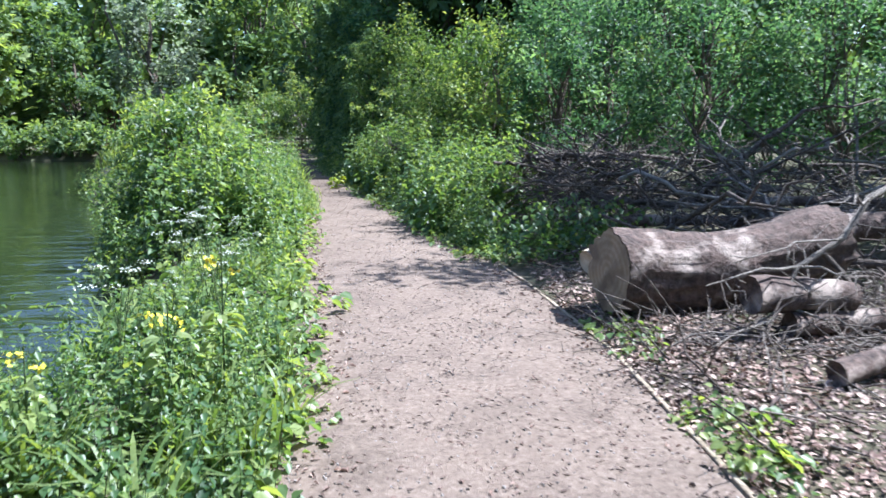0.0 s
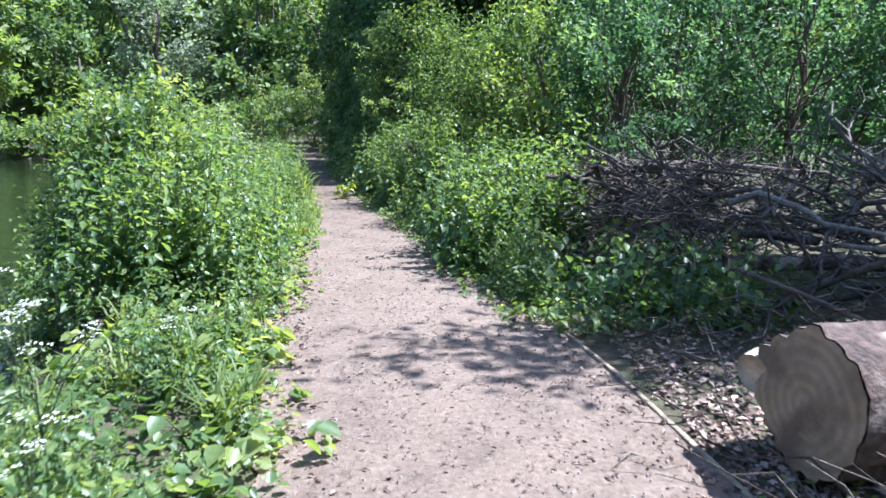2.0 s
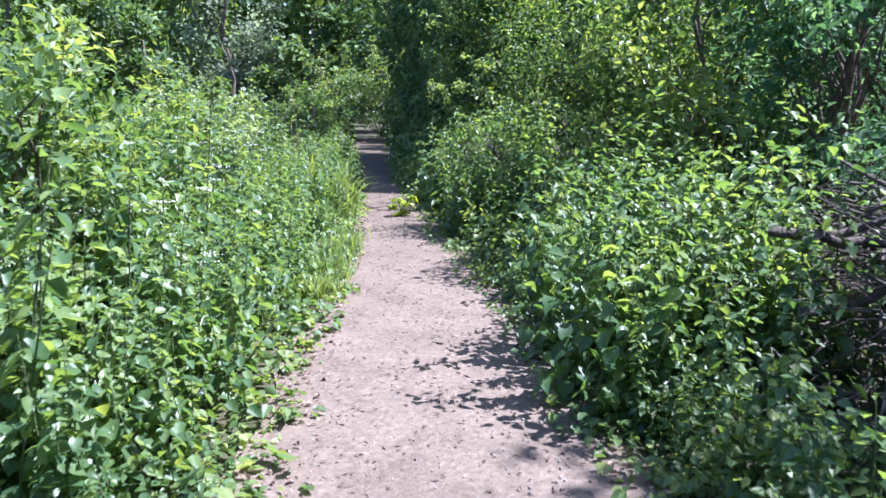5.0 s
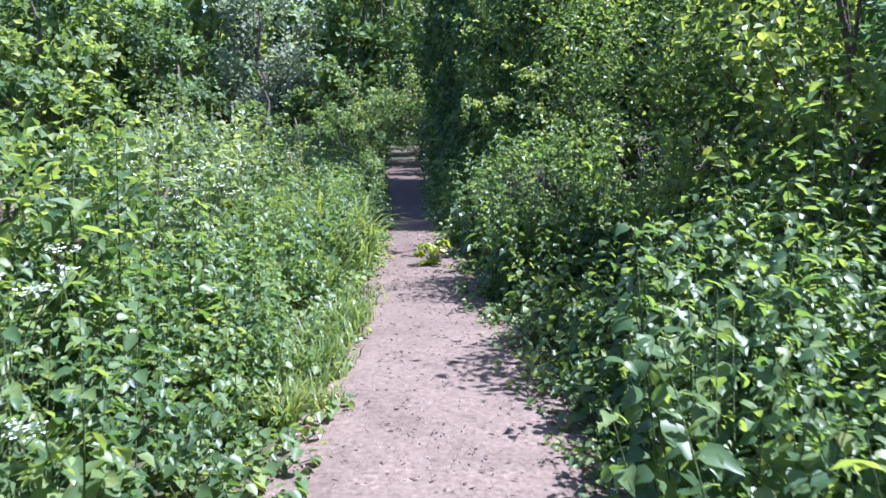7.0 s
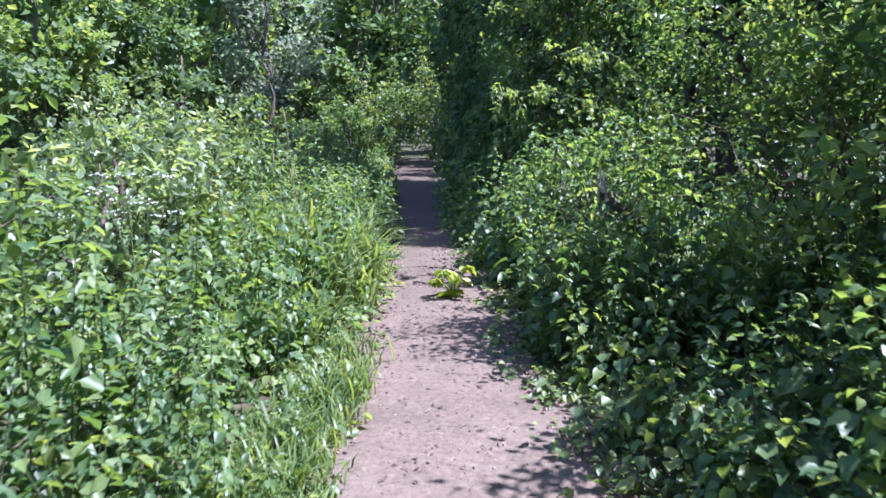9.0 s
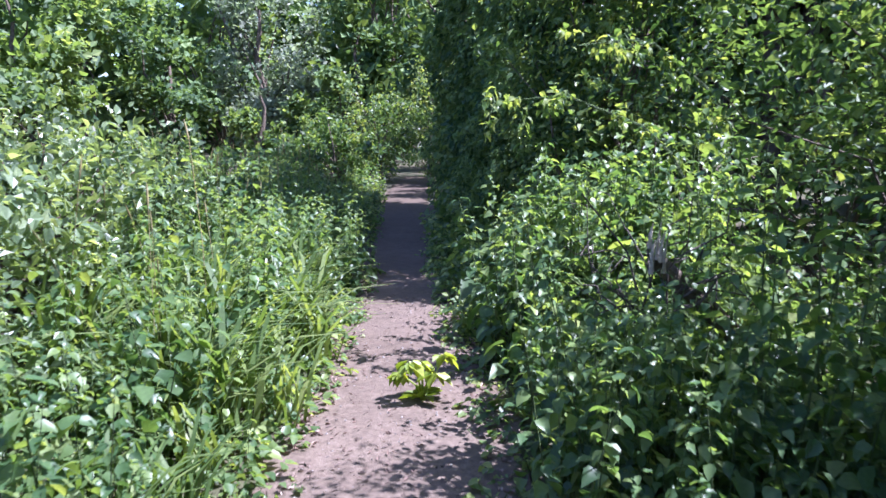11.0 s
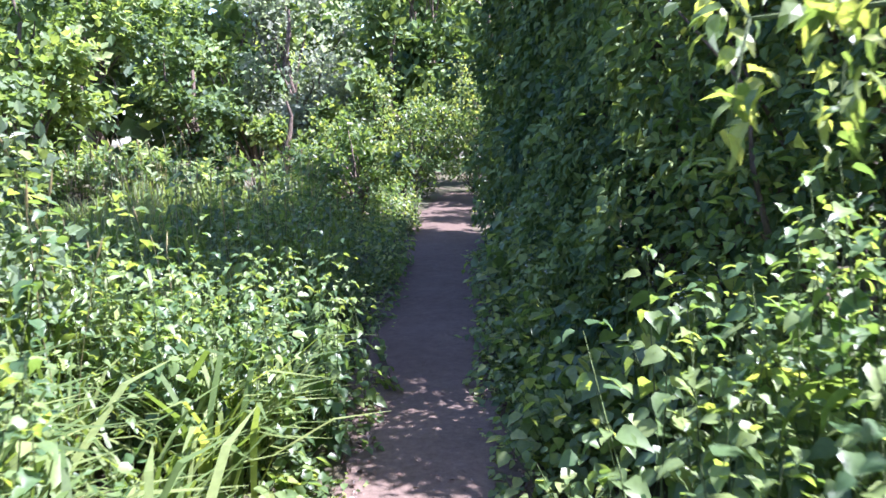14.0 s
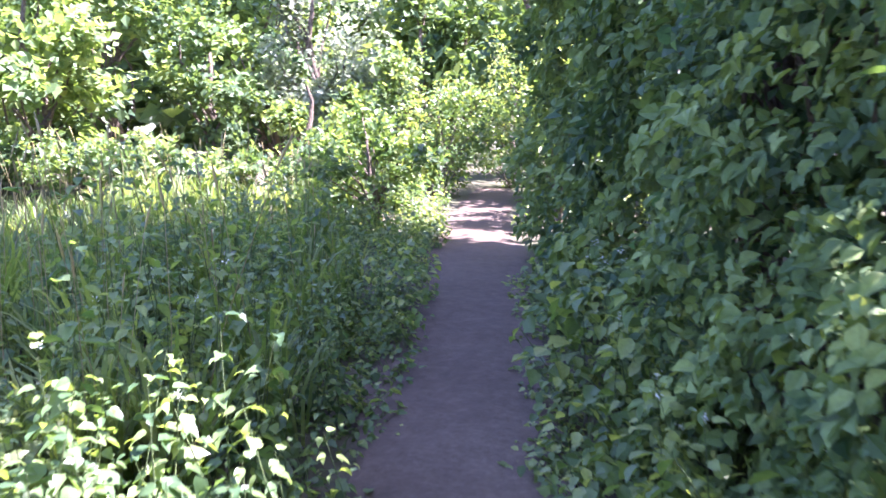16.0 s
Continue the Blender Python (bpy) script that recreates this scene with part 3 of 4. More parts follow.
# ---- verge on the wooded side
jobs = []
for y0, y1, n, lo, hi, over, d0, dd in ((8.5, 10.2, 60, 0.4, 0.9, 0.5, 0.12, 0.42), (10.0, 12.4, 230, 0.32, 1.25, 1.0, 0.2, 1.5), (17.0, 18.7, 40, 0.5, 1.2, 1.1, 0.6, 1.4), (12.4, 15.3, 240, 0.4, 1.25, 1.0, 0.26, 1.9), (11.8, 13.2, 40, 1.0, 1.3, 0.9, 0.8, 1.4), (15.2, 18.6, 200, 0.4, 1.2, 1.1, 0.26, 2.2), (18.6, 27, 120, 0.4, 1.0, 0.6, 0.28, 1.2)):
    xyz, d = strip(n, y0, y1, d0, dd, True)
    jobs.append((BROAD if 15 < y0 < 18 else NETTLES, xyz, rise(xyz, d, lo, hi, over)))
for x0, x1, y0, y1, n, lo, hi in ((0.6, 1.2, 15.3, 16.5, 34, 0.85, 1.05), (1.3, 2.0, 9.9, 12.3, 50, 0.9, 1.15), (0.7, 1.2, 14.7, 15.35, 40, 0.8, 0.97)):
    x, y = rng.uniform(x0, x1, n), rng.uniform(y0, y1, n)
    jobs.append((BROAD, np.stack([x, y, ground_z(x, y)], -1), rng.uniform(lo, hi, n)))
x, y = rng.uniform(0.3, 1.5, 120), rng.uniform(16.9, 18.4, 120)
jobs.append((BROAD, np.stack([x, y, ground_z(x, y)], -1), rng.uniform(0.85, 1.08, 120) * (1.0 + 0.2 * (x > 0.6))))
stuff("nettle_bank", "tall dark green stinging nettles against the thicket", "nettles", [NETTLE, STEM], jobs)
jobs = []
for y0, y1, n, lo, hi, d0, dd in ((8.2, 10.2, 40, 0.5, 0.8, 0.1, 0.4), (10.2, 15, 150, 0.6, 1.1, 0.25, 1.0), (15, 18.8, 110, 0.7, 1.3, 0.28, 1.6), (18.8, 26, 190, 0.75, 1.6, 0.1, 0.8), (26, 37, 80, 0.7, 1.4, 0.2, 2.2)):
    xyz, d = strip(n, y0, y1, d0, dd, True)
    jobs.append((BURDOCK if y0 == 15 else HERBS, xyz, rise(xyz, d, lo, hi, 0.6)))
xyz, d = strip(75, 9.6, 13.8, 0.08, 0.5, True, 0.04, True)
jobs.append((HERBS, xyz, rng.uniform(0.55, 0.95, len(d))))
xyz, d = strip(70, 17.5, 22, 0.0, 0.4, True, 0.04, True)
jobs.append((HERBS, xyz, rng.uniform(0.6, 1.0, len(d))))
xyz, d = strip(320, 8.0, 26, -0.08, 0.2, True, 0.04, True)
jobs.append((LOW, xyz, rng.uniform(0.6, 1.2, len(d))))
xyz, d = strip(70, 1.0, 5.5, 0.06, 0.3, True, 0.04)
jobs.append((LOW, xyz, rng.uniform(0.6, 1.2, len(d))))
y = rng.uniform(7.7, 9.5, 200)
x = rng.uniform(2.1, 3.6, 200)
bramble = [(LOW + HERBS[:2], np.stack([x, y, ground_z(x, y)], -1), rng.uniform(0.7, 1.2, 200))]
stuff("bramble_patch", "low dark green bramble creeping round the brushwood", "bramble", [NETTLE, STEM], bramble)
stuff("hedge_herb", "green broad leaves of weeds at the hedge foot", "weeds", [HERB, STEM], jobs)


# ---------------------------------------------------------------- shrubs and trees
def woody(name, label, category, x, y, rx, ry, h, n, leaf, mat, low=0.05, clump=34, fine=True, trunk=0.05, width=0.6, limbs=9, z0=None, spread=0.16, hang=0.0, group=""):
    """A shrub or tree: an upright stem with limbs, and a crown of leaf sprays round the limb ends."""
    base = new(name)
    gz = float(ground_z(x, y)) if z0 is None else z0
    base.location = (x, y, gz)
    k = max(6, n // clump)
    d = unit(rng.normal(0, 1, (k, 3)))
    rad = rng.uniform(0.25, 1.0, k) ** 0.45 * (1 + 0.16 * np.sin(3 * np.arctan2(d[:, 1], d[:, 0]) + rng.uniform(0, 6)) + rng.normal(0, 0.08, k))
    mid, half = h * (low + 1) / 2, h * (1 - low) / 2
    c = np.stack([d[:, 0] * rad * rx, d[:, 1] * rad * ry, mid + d[:, 2] * rad * half], -1)
    c[:, 2] = np.maximum(c[:, 2], 0.04 * h + 0.05)
    wood, crown = Soup(), Soup()
    top = np.array([rng.normal(0, 0.08) * rx, rng.normal(0, 0.08) * ry, h * 0.8])
    stem = bent((0, 0, -0.15), top, 0.03 * h, 7)
    stem[0, :2] = 0
    tube(wood, stem, np.linspace(trunk, trunk * 0.25, 7), 7)
    for i in rng.choice(k, min(limbs * 3, k), replace=False):
        f = np.clip(c[i, 2] / h - 0.25, 0.05, 0.75)
        s0 = stem[int(f * 6)]
        tube(wood, bent(s0, c[i], 0.04 * np.linalg.norm(c[i] - s0), 5, 0.03 * h), np.linspace(trunk * 0.4, trunk * 0.07, 5), 5)
    m = k * clump
    cc = np.repeat(c, clump, 0)
    axis = np.repeat(unit(c - [0, 0, h * 0.35] + rng.normal(0, 0.3 * rx, (k, 3))), clump, 0)
    along = rng.uniform(-1, 1, (m, 1))
    sc = spread * (rx + ry + h) / 3
    pos = cc + axis * along * sc * 1.3 + rng.normal(0, sc * 0.55, (m, 3)) * [1, 1, 0.75]
    pos[:, 2] = np.maximum(pos[:, 2], 0.03)
    way = axis * 0.6 + rng.normal(0, 0.8, (m, 3)) + [0, 0, -0.15 - hang]
    up = np.array([0, 0, 0.8]) + rng.normal(0, 0.35, (m, 3)) + axis * 0.3 + 0.6 * unit(pos - cc)
    # tone differs by spray and leaf, and lightens a little upwards
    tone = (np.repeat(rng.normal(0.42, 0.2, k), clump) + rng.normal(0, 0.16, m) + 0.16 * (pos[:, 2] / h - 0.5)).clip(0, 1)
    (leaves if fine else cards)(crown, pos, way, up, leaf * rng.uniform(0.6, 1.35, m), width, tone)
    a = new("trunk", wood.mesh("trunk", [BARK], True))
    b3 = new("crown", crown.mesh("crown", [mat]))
    a.parent = b3.parent = base
    return tagged(base, label, category, group)


G_THICKET, G_FAR, G_HEDGE = "shrubs of the thicket", "trees across the river", "trees shading the path"
L_TH = "leafy green hawthorn shrub in a dense thicket"
# the thicket behind the nettles
for x, y, rx, ry, h, n, lf, mt, fine in ((2.95, 13.5, 1.0, 1.1, 3.2, 6000, 0.072, HERB, True), (3.7, 12.6, 0.95, 0.9, 3.4, 4400, 0.075, SHRUB, True), (2.75, 14.6, 0.8, 0.7, 3.2, 4200, 0.07, HERB, True), (3.75, 15.6, 1.0, 1.0, 3.0, 4200, 0.085, SHRUB, False), (3.9, 18.1, 1.05, 0.8, 3.2, 4200, 0.09, HERB, False),
                                  (4.9, 13.9, 1.3, 1.1, 4.2, 6500, 0.085, SHRUB, False), (4.9, 16.5, 1.3, 1.3, 4.6, 5000, 0.09, SHRUB, False), (6.6, 13.3, 1.4, 1.2, 4.2, 6500, 0.085, SHRUB, False),
                                  (8.6, 12.8, 1.5, 1.2, 4.4, 6000, 0.09, SHRUB, False), (10.6, 12.6, 1.5, 1.3, 4.6, 5000, 0.10, SHRUB, False), (6.8, 16.8, 1.8, 1.6, 5.6, 4000, 0.135, SHRUB, False), (9.6, 16.6, 2.0, 1.8, 6.2, 3600, 0.155, SHRUB, False),
                                  (12.6, 14.5, 2.0, 1.8, 5.5, 4500, 0.12, SHRUB, False)):
    woody("hawthorn_shrub", L_TH, "shrub", x, y, rx, ry, h, int(n * 0.85), lf * 1.05, mt, fine=fine, clump=90, spread=0.115, group=G_THICKET)
woody("hawthorn_shrub", "open sunlit hawthorn reaching over a broken stump", "shrub", 2.4, 15.3, 1.2, 0.8, 2.95, 5600, 0.052, HERB, low=0.42, trunk=0.025, limbs=5, clump=50, spread=0.12, group=G_THICKET)
# an open tree whose shade falls over the brushwood and across the path
woody("ash_tree", "tall ash tree with a light crown over brushwood", "tree", 7.9, 7.75, 3.4, 0.8, 8.0, 6000, 0.14, SHRUB, low=0.5, trunk=0.12, spread=0.13, fine=False)
# second ash, out of view, added to deepen the shade on the brushwood
woody("ash_tree", "tall dense ash tree shading the brushwood heap", "tree", 8.0, 9.3, 2.3, 0.95, 9.0, 4300, 0.18, SHRUB, low=0.4, trunk=0.15, spread=0.1, fine=False)
# tall trees that keep the far part of the path in shade
for x, y, rx, ry, h, n, lf, fine in ((1.25, 22.0, 1.4, 1.4, 5.6, 3800, 0.14, True), (0.95, 24.6, 1.4, 1.4, 5.4, 4200, 0.14, False), (0.9, 26.6, 1.3, 1.1, 5.0, 3800, 0.14, False),
                                    (3.7, 22.5, 3.4, 1.2, 16.0, 10000, 0.36, False), (3.8, 23.6, 3.5, 1.6, 16.0, 13000, 0.40, False), (3.6, 26.6, 3.4, 1.5, 15.0, 10000, 0.40, False), (6.5, 22.5, 2.5, 2.5, 12.0, 3200, 0.25, False)):
    woody("field_maple", "dark green ivy-hung tree leaning over the shaded path", "tree", x, y, rx, ry, h, n, lf, SHRUB if fine else IVY, fine=fine, low=0.05 if h < 6 else 0.22, trunk=0.08 if h < 6 else 0.16, hang=0.3, clump=50, spread=0.10 if h < 6 else 0.13, group=G_HEDGE)
woody("field_maple", "young field maple with sunlit crown beside the shaded path", "tree", 1.5, 19.45, 1.1, 0.7, 3.8, 7500, 0.07, HERB, low=0.12, trunk=0.05, clump=60, spread=0.11, group=G_HEDGE)
for x, y, rx, ry, h, n in ((-1.05, 30.2, 0.5, 0.7, 2.9, 2200), (-0.6, 31.8, 1.0, 1.0, 2.9, 3500), (-3.6, 28.6, 0.8, 0.9, 1.7, 2600), (-1.4, 34.5, 1.4, 1.2, 3.2, 3500), (-4.2, 35.5, 1.5, 1.3, 3.0, 3500), (-2.7, 38.5, 1.6, 1.2, 3.4, 3500), (-4.6, 30.5, 0.9, 0.9, 1.8, 2500)):
    woody("sallow_bush", "sunlit bright green sallow bush at the path's far bend", "bush", x, y, rx, ry, h, n, 0.115, HERB, fine=False, clump=60, spread=0.13)
# the tall right-hand ones are added to keep the others in shadow
for x, y, rx, ry, h in ((2, 36, 3, 2.5, 9), (-2, 44, 3.5, 3, 10), (4, 44, 3.5, 3, 13), (8, 34.5, 3, 3, 17), (9.5, 41, 3.5, 3.5, 20), (8, 48, 3.5, 3.5, 20), (-6.5, 50, 3.5, 3, 11)):
    woody("oak_tree", "large dark green tree behind the path's end", "tree", x, y, rx, ry, h, 2800, 0.45, IVY, fine=False, trunk=0.2, clump=70, spread=0.13)
# left of the path, by the river
for x, y, rx, ry, h, n in ((-1.72, 10.7, 0.85, 0.95, 1.8, 6000), (-2.15, 12.7, 0.9, 1.0, 1.75, 4200)):
    woody("elder_bush", "rounded bright green bush on the river bank", "bush", x, y, rx, ry, h, n, 0.08, HERB, fine=False, clump=45, spread=0.14, group="bushes on the river bank")
for x, y, rx, ry, h, n in ((-2.35, 15.2, 0.8, 0.9, 1.5, 3200), (-2.9, 17.1, 0.95, 0.9, 1.6, 3800), (-3.5, 19.0, 1.0, 0.9, 1.75, 3800)):
    woody("grey_sallow", "low grey-green sallow bush with shining leaves by the river", "bush", x, y, rx, ry, h, n, 0.074, SALLOW, clump=60, spread=0.14, group="sallow bushes on the river bank")
# trees on the far shore
for x, y, rx, ry, h, n, lf, mt in ((-20, 42, 3.4, 3, 9, 9000, 0.30, FAR_YELLOW), (-17.2, 49, 2.2, 2.0, 7.5, 6500, 0.24, FAR_GREEN), (-17.5, 57, 4, 3, 13, 7000, 0.36, IVY), (-12.7, 50.5, 2.9, 2.4, 9.5, 12000, 0.2, WILLOW), (-24, 52, 4, 3.5, 13, 9000, 0.36, FAR_GREEN),
                                  (-7.6, 47.5, 2.4, 2.2, 7.5, 5500, 0.28, IVY), (-10.9, 45.0, 1.5, 1.4, 4.0, 4500, 0.18, FAR_YELLOW), (-27, 36, 3.5, 3, 10, 8000, 0.34, FAR_GREEN), (-30, 27, 3.5, 3.5, 10, 5000, 0.36, FAR_GREEN), (-32, 46, 4, 4, 13, 6000, 0.38, FAR_GREEN),
                                  (-21, 63, 5, 4, 15, 6500, 0.5, FAR_GREEN), (-9, 64, 5, 4, 15, 6500, 0.5, FAR_GREEN), (-34, 60, 5, 4, 15, 5000, 0.5, FAR_GREEN), (3, 60, 5, 4, 15, 6000, 0.5, FAR_GREEN), (13, 52, 5, 4, 15, 6000, 0.5, FAR_GREEN),
                                  (11, 24, 3, 3, 9, 6000, 0.26, IVY), (15, 19, 3, 3, 9, 6000, 0.26, IVY), (7, 28, 3, 3, 10, 5000, 0.28, IVY)):
    woody("willow_tree" if mt is WILLOW else "alder_tree", "silvery grey-green willow across the river" if mt is WILLOW else "full leafy green tree in the riverside wood", "tree", x, y, rx, ry, h, int(n * 0.48), lf * 1.32, mt, low=0.03, fine=False, trunk=0.2, clump=240, spread=0.15, z0=-0.1, group=G_FAR, width=0.75)
for i in range(11):
    x = -27 + i * 1.9 + rng.normal(0, 0.4)
    y = 37.2 + 0.22 * (-11 - x) + rng.uniform(0.0, 1.0)
    woody("alder_bush", "low leafy bush overhanging the far water's edge", "bush", x, y, 1.5, 1.2, rng.uniform(1.0, 2.0), 1100, 0.25, FAR_YELLOW if i % 3 == 0 else FAR_GREEN, fine=False, clump=30, z0=-0.25, group="bushes along the far shore")


def far_woods():
    """Woodland that closes the distance on every side."""
    s = Soup()
    for x0, x1, y0, y1, n in ((-70, 45, 70, 78, 9500), (22, 28, -14, 72, 4500), (-54, -47, -20, 72, 3000), (-40, 28, -26, -20, 1500)):
        p = np.stack([rng.uniform(x0, x1, n), rng.uniform(y0, y1, n), 17 * rng.uniform(0, 1, n) ** 0.9], -1)
        p[:, 2] *= 0.8 + 0.25 * np.sin(p[:, 0] * 0.5) * np.cos(p[:, 1] * 0.43)
        cards(s, p, rng.normal(0, 1, (n, 3)), np.array([0, -0.4, 1.0]) + rng.normal(0, 0.5, (n, 3)), rng.uniform(1.2, 2.5, n), 0.8, rng.uniform(0, 0.8, n))
    return tagged(new("far_wood", s.mesh("far_wood", [FAR_GREEN])), "distant dense green woodland closing the view", "woodland", kind="stuff")


far_woods()


# ---------------------------------------------------------------- felled log and brushwood
def felled_log():
    base = new("felled_log")
    base.matrix_world = pose(2.49, 5.62, 0.365, 0, 0, 13)
    L, S, R = 1.95, 48, 40
    xs = np.linspace(0, L, R)
    ang = np.arange(S) * 2 * math.pi / S
    X, A = np.meshgrid(xs, ang, indexing="ij")
    rad = 0.295 + 0.02 * np.sin(3 * A + 0.5) + 0.05 * np.exp(-((X - 1.7) / 0.3) ** 2) * np.clip(np.sin(A), 0, 1) + 0.02 * wave(X * 3, A * 4, 2.0) + 0.014 * np.sin(A * 17 + 2.0 * np.sin(X * 4)) * (0.6 + 0.4 * np.sin(X * 9 + A * 3))
    rad += 0.05 * np.exp(-((A - 1.57) / 0.3) ** 2) * np.clip(1 - X / 0.8, 0, 1)
    v = np.stack([X + 0.05 * wave(A, A, 2.0) * (X > L - 0.2), rad * np.cos(A), rad * np.sin(A) - 0.035 * np.sin(X * 2.1) + 0.10 * np.clip(X - 1.3, 0, 1)], -1)
    i, j = np.meshgrid(np.arange(R - 1), np.arange(S), indexing="ij")
    j2 = (j + 1) % S
    q = np.stack([i * S + j, i * S + j2, (i + 1) * S + j2, (i + 1) * S + j], -1).reshape(-1, 4)
    bark = new("bark", Soup().add(v.reshape(-1, 3), q[:, ::-1]).mesh("bark", [LOG_BARK], True))
    bark.parent = base
    for name, r0, sgn in (("cut_face", 0, -1), ("broken_end", R - 1, 1)):
        s = Soup()
        ring = v[r0]
        cen = ring.mean(0)
        rings = [cen + (ring - cen) * f + [sgn * 0.012 * (1 - f) + 0.004 * sgn, 0, 0] for f in (0.985, 0.7, 0.4, 0.1)]
        vv = np.concatenate(rings)
        vv[:, 0] += 0.006 * wave(vv[:, 1] * 9, vv[:, 2] * 9, 2.0)
        qq = [[a * S + b, a * S + (b + 1) % S, (a + 1) * S + (b + 1) % S, (a + 1) * S + b] for a in range(3) for b in range(S)]
        qq += [[3 * S + b, 3 * S + b + 1, 3 * S + (S - 2 - b), 3 * S + (S - 1 - b)] for b in range(S // 2 - 1)]
        s.add(vv, qq)
        f = new(name, s.mesh(name, [CUT if sgn < 0 else DEAD_DARK], False))
        f.parent = base
    s = Soup()
    tube(s, [(-0.01, 0.30, 0.02), (0.05, 0.31, 0.03), (0.3, 0.30, 0.03), (0.5, 0.26, 0.02)], [0.09, 0.10, 0.08, 0.03], 12, cap=True)
    f = new("torn_stub", s.mesh("torn_stub", [PEELED], True))
    f.parent = base
    return tagged(base, "thick felled log with rough bark and a sawn end", "log")


felled_log()


def branch_mesh(length, thick, forks, mat):
    s = Soup()
    p = bent((0, 0, 0), (length, 0, 0), 0.02 * length, 8, rng.uniform(-0.11, 0.11) * length)
    tube(s, p, np.linspace(thick, thick * 0.3, 8), 6, cap=True)
    for _ in range(forks):
        i = rng.integers(2, 7)
        e = p[i] + np.array([rng.uniform(0.1, 0.35), rng.normal(0, 0.22), rng.normal(0, 0.16)]) * length
        tube(s, bent(p[i], e, 0.03 * length, 5), np.linspace(thick * 0.5, thick * 0.1, 5), 4)
    return s.mesh("branch", [mat], True)


kinds = [branch_mesh(l, t, f, m) for l, t, f, m in ((2.0, 0.03, 3, DEAD), (1.6, 0.022, 4, DEAD_DARK), (2.4, 0.04, 2, DEAD_DARK), (1.3, 0.014, 6, DEAD_DARK), (1.8, 0.02, 5, DEAD), (2.2, 0.028, 3, DEAD_DARK), (1.2, 0.028, 3, DEAD_DARK), (1.5, 0.013, 6, DEAD_DARK))]


def pile_height(x, y):
    lumps = 0.86 + 0.2 * wave(x, y, 1.6, 1.5) + 0.14 * wave(x, y, 3.7, 0.4)
    return lumps * 1.2 * np.exp(-(((y - 9.9) / 1.9) ** 2)) * np.clip((x - 2.25) / 0.7, 0, 1) + 0.42 * np.exp(-(((y - 7.2) / 0.9) ** 2)) * np.clip((x - 3.0) / 0.9, 0, 1)


for i in range(250):
    x, y = rng.uniform(3.6, 9.2), rng.normal(9.5, 1.2)
    if i % 5 == 0:
        x, y = rng.uniform(4.2, 7.0), rng.uniform(5.3, 7.6)
    top = float(pile_height(x, y))
    z = 0.06 + top * rng.uniform(0.1, 1.0) ** 0.7
    pick = int(rng.integers(len(kinds)))
    if i % 5 in (1, 3):
        x, y, pick = rng.uniform(3.0, 4.2), rng.normal(10.5, 1.0), (3, 6, 7)[i % 3]
        z = 0.06 + float(pile_height(x, y)) * rng.uniform(0.2, 1.0)
    ob = new("dead_branch", kinds[pick])
    ob.matrix_world = pose(x, y, z, rng.uniform(0, 360), rng.normal(0, 22), rng.uniform(0, 360)) @ Matrix.Translation((-0.7, 0, 0))
    tagged(ob, "bare grey dead branch lying in the brushwood heap", "branch", "branches of the brushwood heap")
for i, (x, y, z, ln, rad, yaw) in enumerate(((3.4, 8.5, 0.35, 2.2, 0.07, 5), (4.6, 8.2, 0.55, 1.6, 0.06, -8), (3.5, 4.95, 0.13, 1.5, 0.085, 10), (3.3, 4.1, 0.09, 1.2, 0.075, 20), (4.4, 6.6, 0.42, 1.1, 0.15, 8), (3.25, 5.0, 0.32, 0.75, 0.13, 6), (5.0, 7.6, 0.45, 1.6, 0.05, -25))):
    s = Soup()
    tube(s, bent((0, 0, 0), (ln, 0, 0), 0.008, 7, 0.02), np.linspace(rad, rad * 0.8, 7), 10, cap=True)
    ob = new("small_log", s.mesh("small_log", [LOG_BARK], True))
    ob.matrix_world = pose(x, y, z, 0, rng.normal(0, 3), yaw)
    tagged(ob, "short brown log with bark among brushwood", "log", "short logs by the brushwood")
s = Soup()
for i in range(1900):
    x, y = rng.uniform(2.7, 9.0), rng.normal(9.5, 1.2)
    if i % 3 == 0:
        x, y = rng.uniform(2.5, 6.5), rng.uniform(3.2, 7.8)
    if i % 4 == 1:
        x, y = rng.uniform(2.4, 3.6), rng.normal(10.6, 0.9)
    if i % 9 == 2:
        x, y = rng.uniform(2.5, 4.3), rng.normal(5.0, 0.22)
    z = 0.03 + float(pile_height(x, y)) * rng.uniform(0.2, 1.08)
    a, l = rng.uniform(0, 6.28), rng.uniform(0.25, 0.8)
    e = np.array([x + l * math.cos(a), y + l * math.sin(a), max(0.02, z + rng.normal(0.05, 0.38) * l)])
    tube(s, bent((x, y, z), e, 0.06 * l, 5), np.linspace(0.008, 0.003, 5), 3, int(rng.integers(4) > 0))
tagged(new("twig_heap", s.mesh("twig_heap", [DEAD, DEAD_DARK], True)), "tangled thin grey twigs over the brushwood", "twigs", kind="stuff")

